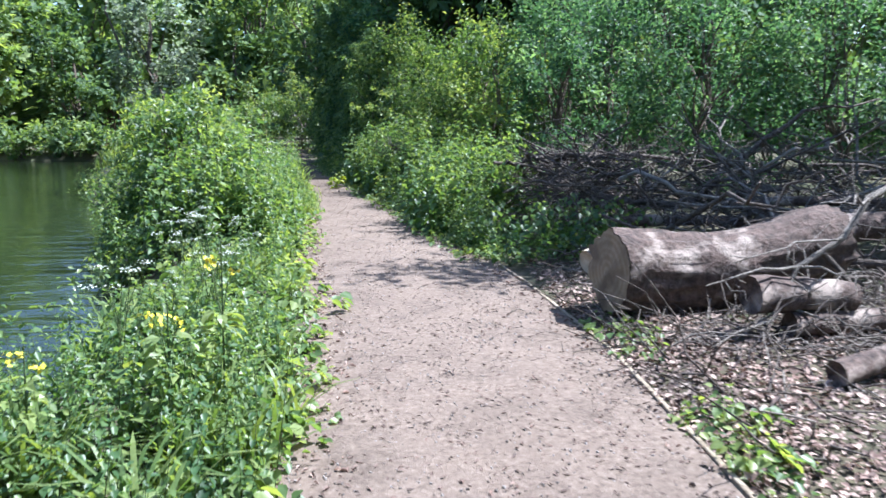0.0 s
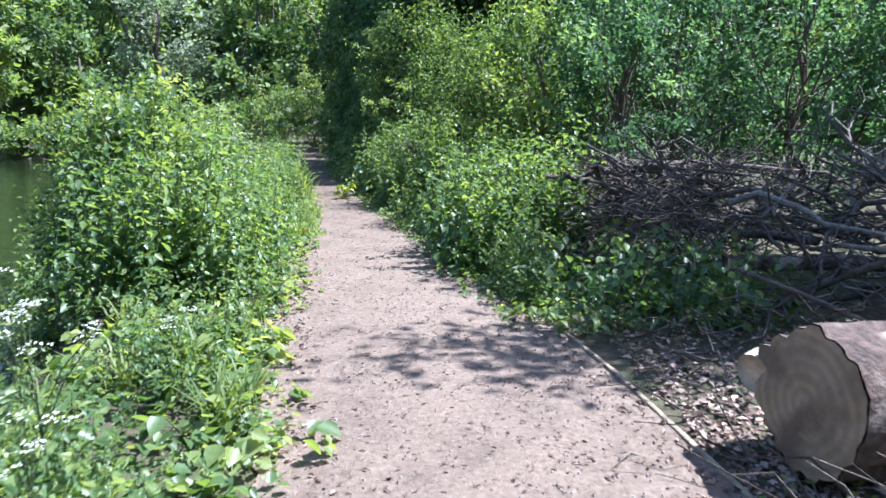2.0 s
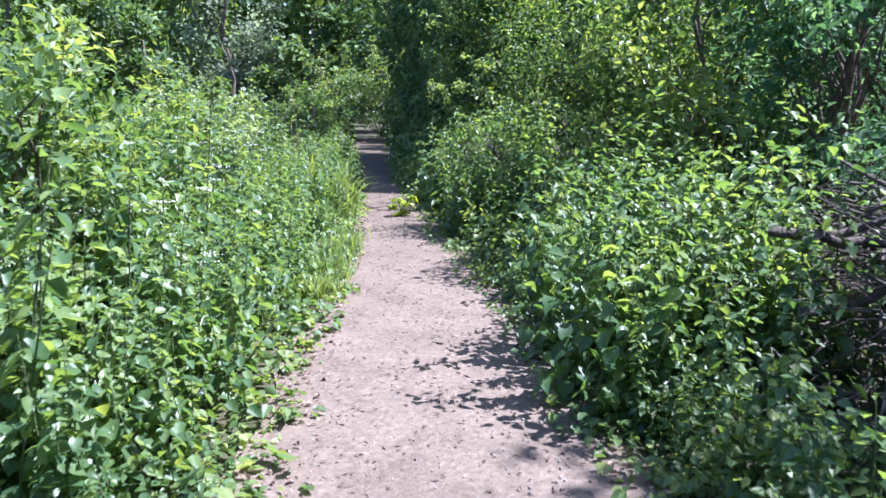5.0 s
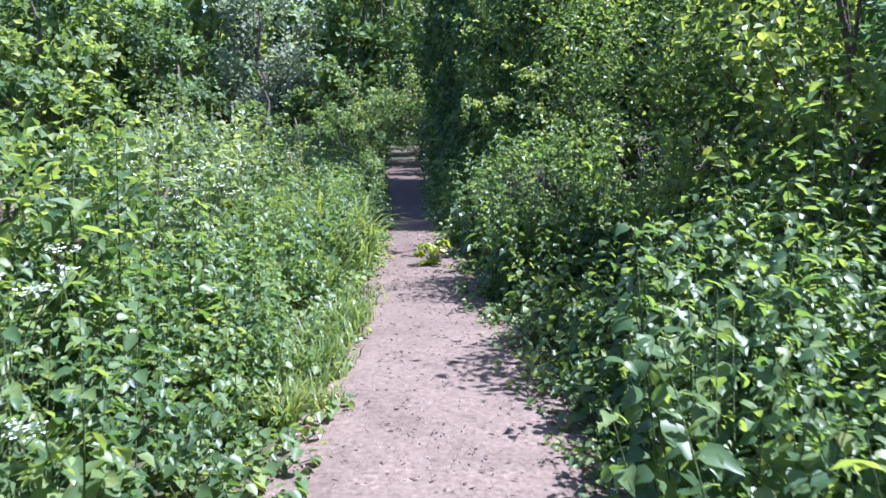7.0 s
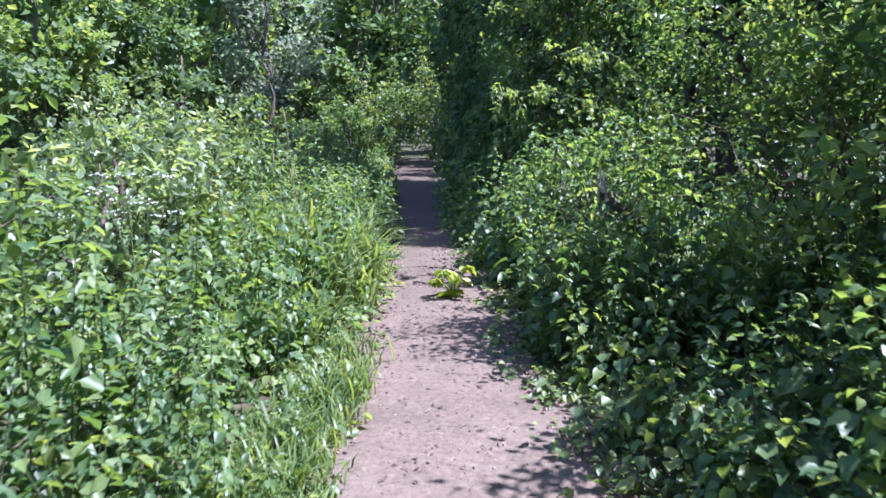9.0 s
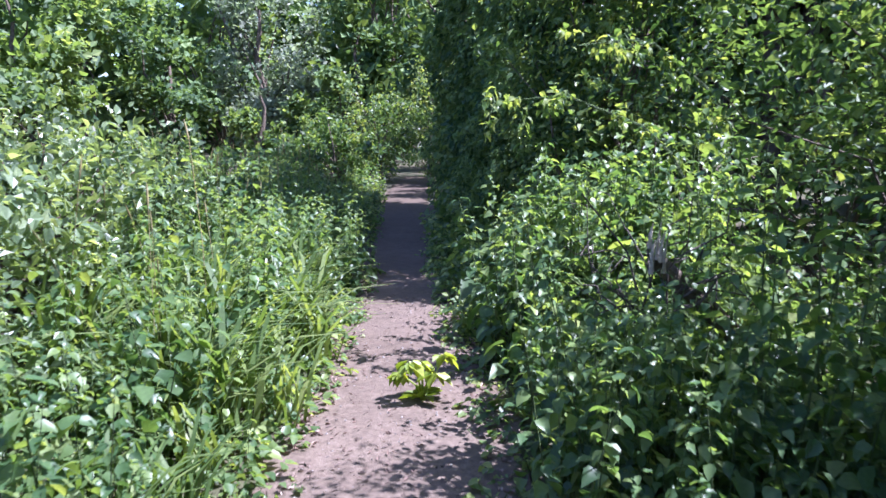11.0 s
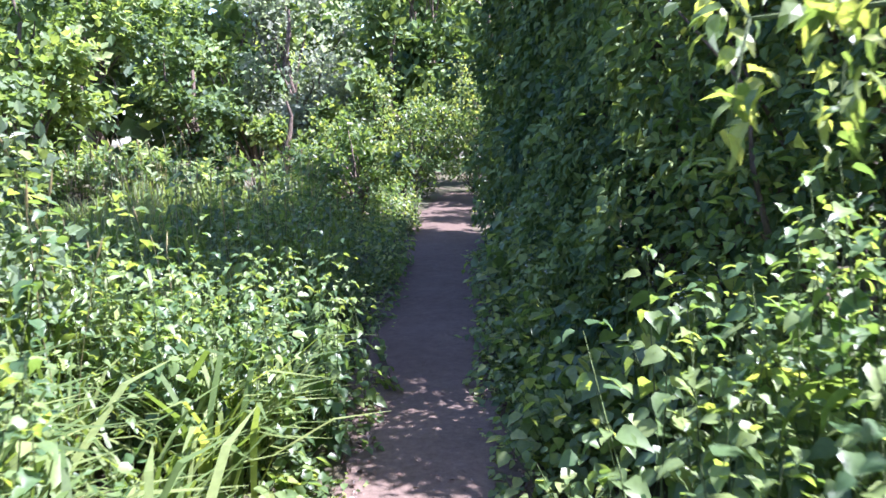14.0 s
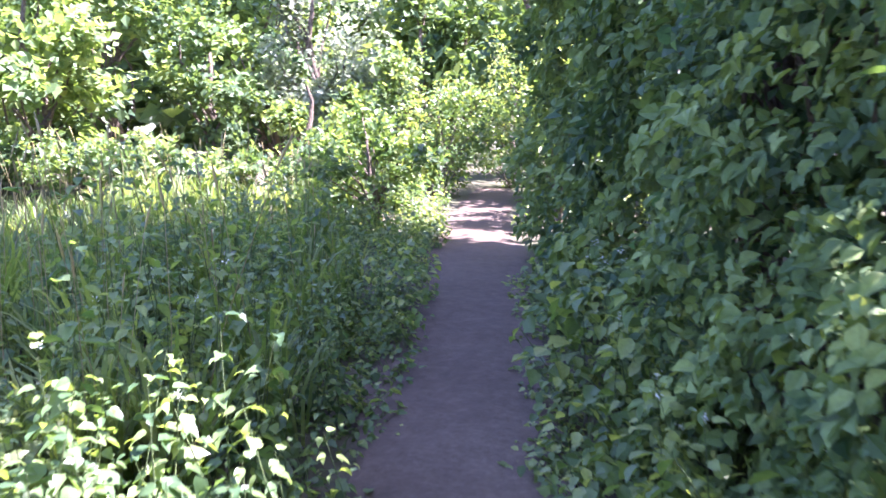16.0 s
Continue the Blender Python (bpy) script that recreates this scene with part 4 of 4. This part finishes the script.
s = Soup()
main = np.array([(4.5, 5.3, 1.06), (4.08, 5.12, 0.93), (3.86, 5.02, 0.68), (3.55, 4.99, 0.50), (3.44, 4.96, 0.24), (3.1, 4.9, 0.04)])
tube(s, main, [0.024, 0.023, 0.021, 0.017, 0.012, 0.006], 7)
for a, e, r in ((3, (2.88, 4.86, 0.42), 0.012), (4, (3.68, 4.9, 0.36), 0.013), (4, (2.75, 4.6, 0.06), 0.011), (2, (3.0, 4.8, 0.62), 0.010), (1, (3.6, 4.7, 0.95), 0.010), (4, (3.9, 4.7, 0.12), 0.014), (3, (3.9, 4.8, 0.5), 0.011)):
    e = np.array(e)
    mid = bent(main[a], e, 0.03, 6)
    tube(s, mid, np.linspace(r, r * 0.3, 6), 5)
    for _ in range(3):
        g = mid[rng.integers(2, 5)]
        tube(s, bent(g, g + rng.normal(0, 0.13, 3) + [0, 0, 0.04], 0.01, 4), [0.005, 0.004, 0.003, 0.001], 4)
tagged(new("forked_branch", s.mesh("forked_branch", [DEAD], True)), "bare grey forked branch leaning against the felled log", "branch")

for i in range(34):
    x, y = rng.uniform(3.9, 5.6), rng.normal(5.1, 0.35)
    ob = new("dead_branch", kinds[(1, 3, 4, 7)[i % 4]])
    f = rng.uniform(0.4, 0.6)
    ob.matrix_world = pose(x, y, rng.uniform(0.05, 0.1 + 0.4 * (x - 3.6)), rng.uniform(0, 360), rng.normal(-6, 16), rng.choice([0, 180]) + rng.normal(15, 35)) @ Matrix.Diagonal((f, f, f, 1)) @ Matrix.Translation((-0.7, 0, 0))
    tagged(ob, "bare grey dead branch lying across the felled log", "branch", "branches by the felled log")

# fallen leaves beside the log and under the pile
k = 15000
x, y = 2.28 - 1.35 * np.log(1 - 0.985 * rng.uniform(0, 1, k)), rng.uniform(-1, 1, k)
y = 4.7 + 4.0 * np.sign(y) * (1 - np.sqrt(1 - np.abs(y)))
s = Soup()
pos = np.stack([x, y, ground_z(x, y) + rng.uniform(0.004, 0.03, k)], -1)
cards(s, pos, np.c_[rng.normal(0, 1, (k, 2)), rng.normal(0, 0.25, k)], np.array([0, 0, 1.0]) + rng.normal(0, 0.4, (k, 3)), rng.uniform(0.025, 0.06, k), 0.6, rng.uniform(0, 1, k) ** 1.3)
p = np.concatenate([on_path(4600, -0.5, 9), on_path(1900, 9, 19)])
p[:, 2] += 0.004
cards(s, p, np.c_[rng.normal(0, 1, (6500, 2)), rng.normal(0, 0.12, 6500)], np.array([0, 0, 1.0]) + rng.normal(0, 0.25, (6500, 3)), rng.uniform(0.012, 0.045, 6500), 0.35, rng.uniform(0, 0.4, 6500))
p = on_path(1500, 2, 20)
u = np.where(rng.uniform(0, 1, 1500) < 0.55, rng.uniform(-0.06, 0.13, 1500), rng.uniform(0.9, 1.06, 1500))
p[:, 0] = left_edge(p[:, 1]) + (right_edge(p[:, 1]) - left_edge(p[:, 1])) * u
p[:, 2] = 0.02
leaves(s, p, np.c_[rng.normal(0, 1, (1500, 2)), rng.normal(0, 0.15, 1500)], np.array([0, 0, 1.0]) + rng.normal(0, 0.3, (1500, 3)), rng.uniform(0.02, 0.05, 1500), 0.5, rng.uniform(0, 1, 1500), 0, 0.3, 0.2)
tagged(new("leaf_litter", s.mesh("leaf_litter", [LITTER])), "dry pinkish brown fallen leaves on bare ground", "leaf litter", kind="stuff")

# timber edging boards along the wooded side of the path
edge_pts = [(-4.0, 2.21), (-1.0, 2.23), (2.0, 2.24), (4.9, 2.29), (7.0, 2.14), (7.9, 2.02)]
for (y0, x0), (y1, x1) in zip(edge_pts, edge_pts[1:]):
    bm = bmesh.new()
    bmesh.ops.create_cube(bm, size=1)
    ln = math.hypot(x1 - x0, y1 - y0) - 0.012
    for v in bm.verts:
        v.co = (v.co.x * 0.028, v.co.y * ln, v.co.z * 0.14)
    bmesh.ops.bevel(bm, geom=bm.edges[:], offset=0.004, segments=1, affect="EDGES")
    me = bpy.data.meshes.new("edging_board")
    bm.to_mesh(me)
    bm.free()
    me.materials.append(TIMBER)
    ob = new("edging_board", me)
    ob.matrix_world = pose((x0 + x1) / 2 + 0.014, (y0 + y1) / 2, -0.048, 0, 0, math.degrees(math.atan2(-(x1 - x0), y1 - y0)))
    tagged(ob, "weathered timber board edging the gravel path", "edging", "edging boards of the path")


# ---------------------------------------------------------------- single plants along the path
def nettle_plants():
    """Upright nettles that stand out singly: a stem with its leaves."""
    made = []
    for h, k, l in ((0.75, 10, 0.085), (0.95, 12, 0.09), (1.1, 14, 0.092), (0.85, 11, 0.095)):
        v, q, m, t = nettle(h, k, l, blade=broad_leaves).arrays()
        parts = []
        for slot in (1, 0):
            use = q[m == slot]
            ids, inv = np.unique(use, return_inverse=True)
            s = Soup().add(v[ids], inv.reshape(-1, 4), 0, t[ids])
            parts.append(s.mesh("stem" if slot else "leaves", [STEM if slot else NETTLE], True))
        made.append(parts)
    for right, n, y0, y1, d0, d1, lo, hi in ((False, 46, 1.2, 8.4, 0.15, 0.8, 0.4, 0.62), (False, 40, 8.6, 11.0, 0.3, 1.3, 0.85, 1.1), (False, 60, 11.0, 18.5, 0.35, 1.3, 0.75, 1.15), (True, 80, 10.2, 15, 0.45, 1.3, 0.7, 1.15), (True, 50, 15, 19, 0.6, 1.4, 0.75, 1.1)):
        xyz, d = strip(n, y0, y1, d0, d1, right)
        for place in xyz:
            a, b4 = made[rng.integers(len(made))]
            f = rng.uniform(lo, hi)
            st = new("nettle_plant", a)
            st.matrix_world = pose(*place, rng.normal(0, 5), rng.normal(0, 5), rng.uniform(0, 360)) @ Matrix.Diagonal((f, f, f, 1))
            lv = new("leaves", b4)
            lv.parent = st
            tagged(st, "upright green stinging nettle with toothed leaves", "nettle", "nettles by the path")


nettle_plants()


def parsley_plants():
    made = []
    for h, u in ((1.0, 6), (1.15, 8), (0.85, 5)):
        st, lf, fl = parsley(h, u)
        made.append((st.mesh("stalk", [STEM], True), lf.mesh("leaves", [HERB]), fl))
    for y0, y1, n, d0, d1, lo, hi in ((3.2, 8.4, 5, 0.3, 0.9, 0.6, 0.85), (8.7, 11.4, 6, 0.4, 1.3, 0.9, 1.05), (10.0, 17, 12, 0.9, 2.2, 1.0, 1.3)):
        xyz, d = strip(n, y0, y1, d0, d1, False)
        if y0 < 4:
            xyz = np.concatenate([xyz, [(-0.46, 5.18, 0.0), (-0.5, 5.7, 0.0), (-0.3, 3.6, 0.0)]])
        for place in xyz:
            a, b4, c = made[rng.integers(3)]
            f = rng.uniform(lo, hi)
            base = new("cow_parsley", a)
            base.matrix_world = pose(*place, rng.normal(0, 4), rng.normal(0, 4), rng.uniform(0, 360)) @ Matrix.Diagonal((f, f, f, 1))
            for nm, me in (("leaves", b4), *(("flower_head", head) for head in c)):
                o = new(nm, me)
                o.parent = base
            tagged(base, "cow parsley with flat white flower heads among nettles", "cow parsley", "cow parsley by the river")


parsley_plants()


def grass_tufts():
    made = [tuft(h, n, sp, dr, 0, w).mesh("grass_tuft", [GRASS, SEED]) for h, n, sp, dr, w in ((0.6, 26, 0.4, 0.35, 0.008), (0.75, 26, 0.5, 0.4, 0.010), (0.9, 26, 0.6, 0.4, 0.013))]
    for y0, y1, n, d0, d1, lo, hi in ((2.5, 8.4, 26, 0.1, 1.5, 0.7, 1.0), (12.2, 13.9, 12, 0.0, 0.25, 0.4, 0.6), (15.5, 19.2, 44, 0.15, 1.1, 0.9, 1.3), (15.6, 19.0, 64, 0.35, 2.0, 1.15, 1.55)):
        xyz, d = strip(n, y0, y1, d0, d1, False)
        for place in xyz:
            f = rng.uniform(lo, hi)
            ob = new("grass_tuft", made[rng.integers(3)])
            ob.matrix_world = pose(*place, 0, 0, rng.uniform(0, 360)) @ Matrix.Diagonal((f, f, f, 1))
            tagged(ob, "arching tuft of long green grass blades", "grass tuft", "grass tufts by the path")


grass_tufts()


def edge_grass():
    """A low patch of fresh yellow-green grass on the trodden edge."""
    y = rng.uniform(12.2, 14.9, 90)
    x = left_edge(y) + rng.uniform(-0.22, 0.1, 90)
    short = [tuft(h, 20, 0.12, 0.3, 0, 0.005).arrays() for h in (0.14, 0.2, 0.26)]
    stuff("edge_grass", "short fresh yellow-green grass on the path's edge", "grass", [HERB, STEM], [(short, np.stack([x, y, 0 * x + 0.01], -1), rng.uniform(0.7, 1.2, 90))])


edge_grass()


def yellow_weed(x, y):
    base = new("yellow_weed")
    base.location = (x, y, 0.02)
    st, lf = Soup(), Soup()
    for i in range(5):
        a = i * 1.26 + 0.4
        e = np.array([0.13 * math.cos(a), 0.08 * math.sin(a), (0.26, 0.20, 0.15, 0.24, 0.18)[i]])
        tube(st, [(0, 0, 0), e * [0.3, 0.3, 0.6], e], [0.008, 0.006, 0.004], 5)
        k = 8
        b5 = rng.uniform(0, 6.28, k)
        d = np.stack([np.cos(b5), np.sin(b5), rng.uniform(-1.2, -0.2, k)], -1)
        leaves(lf, e + rng.normal(0, 0.01, (k, 3)), d, np.array([0, 0, 1.0]) + d * [0.5, 0.5, 0], rng.uniform(0.07, 0.12, k), 0.75, rng.uniform(0.0, 0.7, k))
    k = 16
    a = rng.uniform(0, 6.28, k)
    d = np.stack([np.cos(a), np.sin(a), rng.normal(0.25, 0.2, k)], -1)
    leaves(lf, d * [0.02, 0.02, 0.0] + [0, 0, 0.03], d, np.array([0, 0, 1.0]) + rng.normal(0, 0.2, (k, 3)), rng.uniform(0.08, 0.13, k), 0.5, rng.uniform(0, 0.4, k))
    for nm, s, m in (("stalk", st, YOUNG), ("leaves", lf, YOUNG)):
        o = new(nm, s.mesh(nm, [m]))
        o.parent = base
    return tagged(base, "small wilting yellow-green weed growing in the gravel path", "weed")


yellow_weed(0.0, 16.35)


def arching_branch(x, y, pts, n, leaf, mat):
    """A sapling that leans over from its root, with hanging leaves along its outer part."""
    base = new("elder_sapling")
    base.location = (x, y, float(ground_z(x, y)))
    st, lf = Soup(), Soup()
    pts = np.asarray(pts, float)
    tt = np.linspace(0, 1, 12)
    u = np.linspace(0, 1, len(pts))
    p = np.stack([np.interp(tt, u, pts[:, c]) for c in range(3)], -1)
    tube(st, p, np.linspace(0.02, 0.004, 12), 5)
    for i in range(4, 12):
        for _ in range(2):
            e = p[i] + [rng.normal(0, 0.12), rng.normal(0, 0.18), rng.normal(-0.05, 0.10)]
            tube(st, [p[i], (p[i] + e) / 2 + [0, 0, 0.02], e], [0.004, 0.003, 0.001], 3)
            k = n
            b6 = p[i] + (e - p[i]) * rng.uniform(0.3, 1.1, (k, 1)) + rng.normal(0, 0.03, (k, 3))
            d = np.c_[rng.normal(0, 0.7, (k, 2)), rng.uniform(-1.3, 0.1, k)]
            broad_leaves(lf, b6, d, np.array([0, 0, 1.0]) + rng.normal(0, 0.4, (k, 3)), leaf * rng.uniform(0.6, 1.2, k), 0.55, rng.uniform(0.3, 0.9, k))
    for nm, s, m in (("stem", st, STEM), ("leaves", lf, mat)):
        o = new(nm, s.mesh(nm, [m]))
        o.parent = base
    return tagged(base, "arching green elder sapling with drooping sunlit leaves", "sapling", "saplings leaning over the path")


arching_branch(1.9, 17.4, ((0, 0, 0), (-0.1, 0, 0.8), (-0.5, -0.05, 1.5), (-1.1, -0.12, 1.74), (-1.55, -0.15, 1.70)), 20, 0.062, HERB)
arching_branch(2.1, 17.2, ((0, 0, 0), (-0.05, 0, 0.9), (-0.4, -0.1, 1.7), (-0.85, -0.2, 2.05), (-1.25, -0.3, 2.0)), 15, 0.062, HERB)


def broken_stump(x, y):
    base = new("broken_stump")
    base.location = (x, y, float(ground_z(x, y)))
    b7, w7, s7 = Soup(), Soup(), Soup()
    tube(b7, [(0.85, 0.6, -0.05), (0.5, 0.36, 0.5), (0.2, 0.15, 0.8), (0.0, 0.02, 0.98)], [0.06, 0.05, 0.042, 0.036], 12)
    for i in range(5):
        a = i * 1.3
        r = 0.03
        q0 = np.array([r * math.cos(a), r * math.sin(a), 0.93 + 0.05 * (i % 3)])
        tube(w7, [q0, q0 + [0.0, 0.0, rng.uniform(0.05, 0.09)], q0 + [0.01, -0.005, rng.uniform(0.1, 0.16)]], [0.012, 0.008, 0.002], 5)
    for i in range(20):
        a = rng.uniform(0, 6.28)
        reach = rng.uniform(0.2, 0.45)
        e = np.array([reach * math.cos(a), reach * math.sin(a), rng.uniform(0.75, 1.3)])
        tube(s7, bent((0.08 * math.cos(a), 0.08 * math.sin(a), rng.uniform(0.7, 0.9)), e, 0.05, 6, 0.08), np.linspace(0.005, 0.002, 6), 4)
    for nm, s, m in (("bark", b7, BARK), ("torn_wood", w7, PEELED), ("dead_stem", s7, DEAD_DARK)):
        o = new(nm, s.mesh(nm, [m], True))
        o.parent = base
    return tagged(base, "broken tree stump with torn pale wood among nettles", "stump")


broken_stump(1.1, 15.45)

# low growth on the shaded ground below the thicket
x, y = rng.uniform(1.7, 5.5, 110), rng.uniform(12.6, 18.8, 110)
stuff("undergrowth", "dark green low weeds on shaded ground below shrubs", "weeds", [HERB, STEM], [(HERBS, np.stack([x, y, ground_z(x, y)], -1), rng.uniform(1.0, 1.8, 110))])
for x, y, rx, ry, h, n, lf in ((1.25, 20.7, 0.6, 0.7, 2.6, 1800, 0.10), (1.7, 23.4, 1.1, 1.0, 2.2, 1800, 0.13), (2.4, 25.6, 1.2, 1.1, 2.2, 1600, 0.14), (3.4, 19.7, 1.1, 0.75, 2.3, 2200, 0.10), (5.3, 20.1, 1.3, 0.9, 2.8, 3000, 0.10), (7.6, 20.4, 1.4, 1.0, 3.0, 2400, 0.12)):
    woody("hawthorn_shrub", "dark low hawthorn shrub in deep shade", "shrub", x, y, rx, ry, h, n, lf, IVY, fine=False, clump=40, spread=0.12, group=G_THICKET)


# ---------------------------------------------------------------- ivy over the hedge beside the shaded path
def ivy_hedge():
    """A near-upright face of hanging ivy, from the path's edge up into the trees."""
    s = Soup()
    for n, y0, y1, size, blade, top in ((13500, 18.95, 22.2, 0.068, leaves, 3.6), (8000, 22.2, 25.5, 0.10, leaves, 4.6), (3600, 25.5, 28.0, 0.11, leaves, 4.6)):
        y = rng.uniform(y0, y1, n)
        z = np.interp(y, [18.9, 20.4, 22.2], [3.0, 3.5, 3.7]) if top < 4 else np.full(n, top)
        z = z * rng.uniform(0.02, 1.0, n) ** 0.85 * (1 + 0.12 * wave(y, 0 * y, 2.3))
        swell = 0.22 * wave(y, z, 1.6, 1.0) + 0.18 * wave(y, z, 4.3, 4.0) + 0.09 * wave(y, z, 9.0, 2.0)
        x = right_edge(y) + np.interp(z, [0, 0.4, 1.2, 2.2, 5], [0.25, 0.45, 0.62, 0.66, 1.0]) * np.interp(y, [22, 26], [1.0, 0.42]) + 0.4 * np.clip(20.0 - y, 0, 1.1) + swell + rng.exponential(0.07, n)
        pos = np.stack([x, y, z + 0.02], -1)
        way = np.stack([rng.normal(-0.45, 0.45, n), rng.normal(-0.15, 0.6, n), rng.normal(-0.6, 0.45, n)], -1)
        up = np.stack([rng.normal(-0.75, 0.35, n), rng.normal(-0.3, 0.4, n), rng.normal(0.55, 0.4, n)], -1)
        tone = (0.45 + 0.35 * wave(y, z, 3.3, 2.0) + rng.normal(0, 0.2, n)).clip(0, 1)
        blade(s, pos, way, up, size * rng.uniform(0.4, 1.35, n), 0.72, tone)
    return tagged(new("ivy_hedge", s.mesh("ivy_hedge", [IVY])), "dense dark ivy hanging over the hedge beside the path", "ivy", kind="stuff")


ivy_hedge()


def garlic_mustard():
    """Upright weeds with small white flower heads at the foot of the ivy and by the reeds."""
    made = []
    for h in (0.75, 0.9, 1.0):
        v, q, m, t = nettle(h, 9, 0.085, blade=broad_leaves).arrays()
        parts = []
        for slot in (1, 0):
            ids, inv = np.unique(q[m == slot], return_inverse=True)
            parts.append(Soup().add(v[ids], inv.reshape(-1, 4), 0, t[ids]).mesh("stem" if slot else "leaves", [STEM if slot else HERB], True))
        top = parts[0].vertices[len(parts[0].vertices) - 1].co
        fl = Soup()
        k = 9
        pos = np.array(top) + np.c_[rng.normal(0, 0.010, (k, 2)), rng.normal(0.01, 0.01, k)]
        cards(fl, pos, np.c_[rng.normal(0, 1, (k, 2)), rng.normal(0.2, 0.3, k)], np.array([0, 0, 1.0]) + rng.normal(0, 0.3, (k, 3)), 0.010, 0.9, 0.5)
        made.append((*parts, fl.mesh("flower_head", [PETAL])))
    for right, n, y0, y1, d0, d1 in ((True, 90, 18.8, 22.8, 0.2, 0.85), (False, 24, 18.8, 21.5, 0.3, 1.2)):
        xyz, d = strip(n, y0, y1, d0, d1, right)
        for place in xyz:
            a, b8, c = made[rng.integers(3)]
            f = rng.uniform(0.75, 1.1)
            st = new("garlic_mustard", a)
            st.matrix_world = pose(*place, rng.normal(0, 5), rng.normal(0, 5), rng.uniform(0, 360)) @ Matrix.Diagonal((f, f, f, 1))
            for nm, me in (("leaves", b8), ("flower_head", c)):
                o = new(nm, me)
                o.parent = st
            tagged(st, "green garlic mustard with tiny white flowers in shade", "garlic mustard", "garlic mustard by the path")


garlic_mustard()


def yellow_mustard():
    """Tall weeds with loose yellow flower heads in the riverside verge."""
    for x, y, h in ((0.12, 3.8, 0.9), (-0.05, 3.5, 0.72), (-0.5, 3.2, 0.62)):
        st, lf, fl = Soup(), Soup(), Soup()
        tube(st, [(0, 0, 0), (0.01, 0.0, h * 0.5), (0.02, 0.01, h)], [0.006, 0.005, 0.003], 5)
        for j in range(3):
            a = j * 2.2
            e = np.array([0.07 * math.cos(a), 0.09 * math.sin(a), h * (0.86 + 0.035 * j)])
            tube(st, [(0.01, 0, h * 0.62), e * [0.6, 0.6, 0.93], e], [0.003, 0.0025, 0.002], 4)
            k = 9
            pos = e + np.c_[rng.normal(0, 0.018, (k, 2)), rng.normal(0, 0.012, k)]
            cards(fl, pos, rng.normal(0, 1, (k, 3)), np.array([0, 0, 1.0]) + rng.normal(0, 0.5, (k, 3)), 0.024, 0.9, 0.8)
        k = 26
        a = rng.uniform(0, 6.28, k)
        d = np.stack([np.cos(a), np.sin(a), rng.normal(-0.1, 0.35, k)], -1)
        broad_leaves(lf, d * [0.03, 0.03, 0] + np.c_[np.zeros((k, 2)), h * rng.uniform(0.15, 0.8, k)], d, np.array([0, 0, 1.0]) + rng.normal(0, 0.3, (k, 3)), rng.uniform(0.06, 0.12, k), 0.6, rng.uniform(0.7, 1.0, k))
        base = new("yellow_mustard")
        base.location = (x, y, float(ground_z(x, y)))
        for nm, s, m in (("stalk", st, STEM), ("leaves", lf, HERB), ("flower_head", fl, PETAL_YELLOW)):
            o = new(nm, s.mesh(nm, [m]))
            o.parent = base
        tagged(base, "tall green weed with loose bright yellow flower heads", "weed", "yellow flowering weeds by the river")


yellow_mustard()
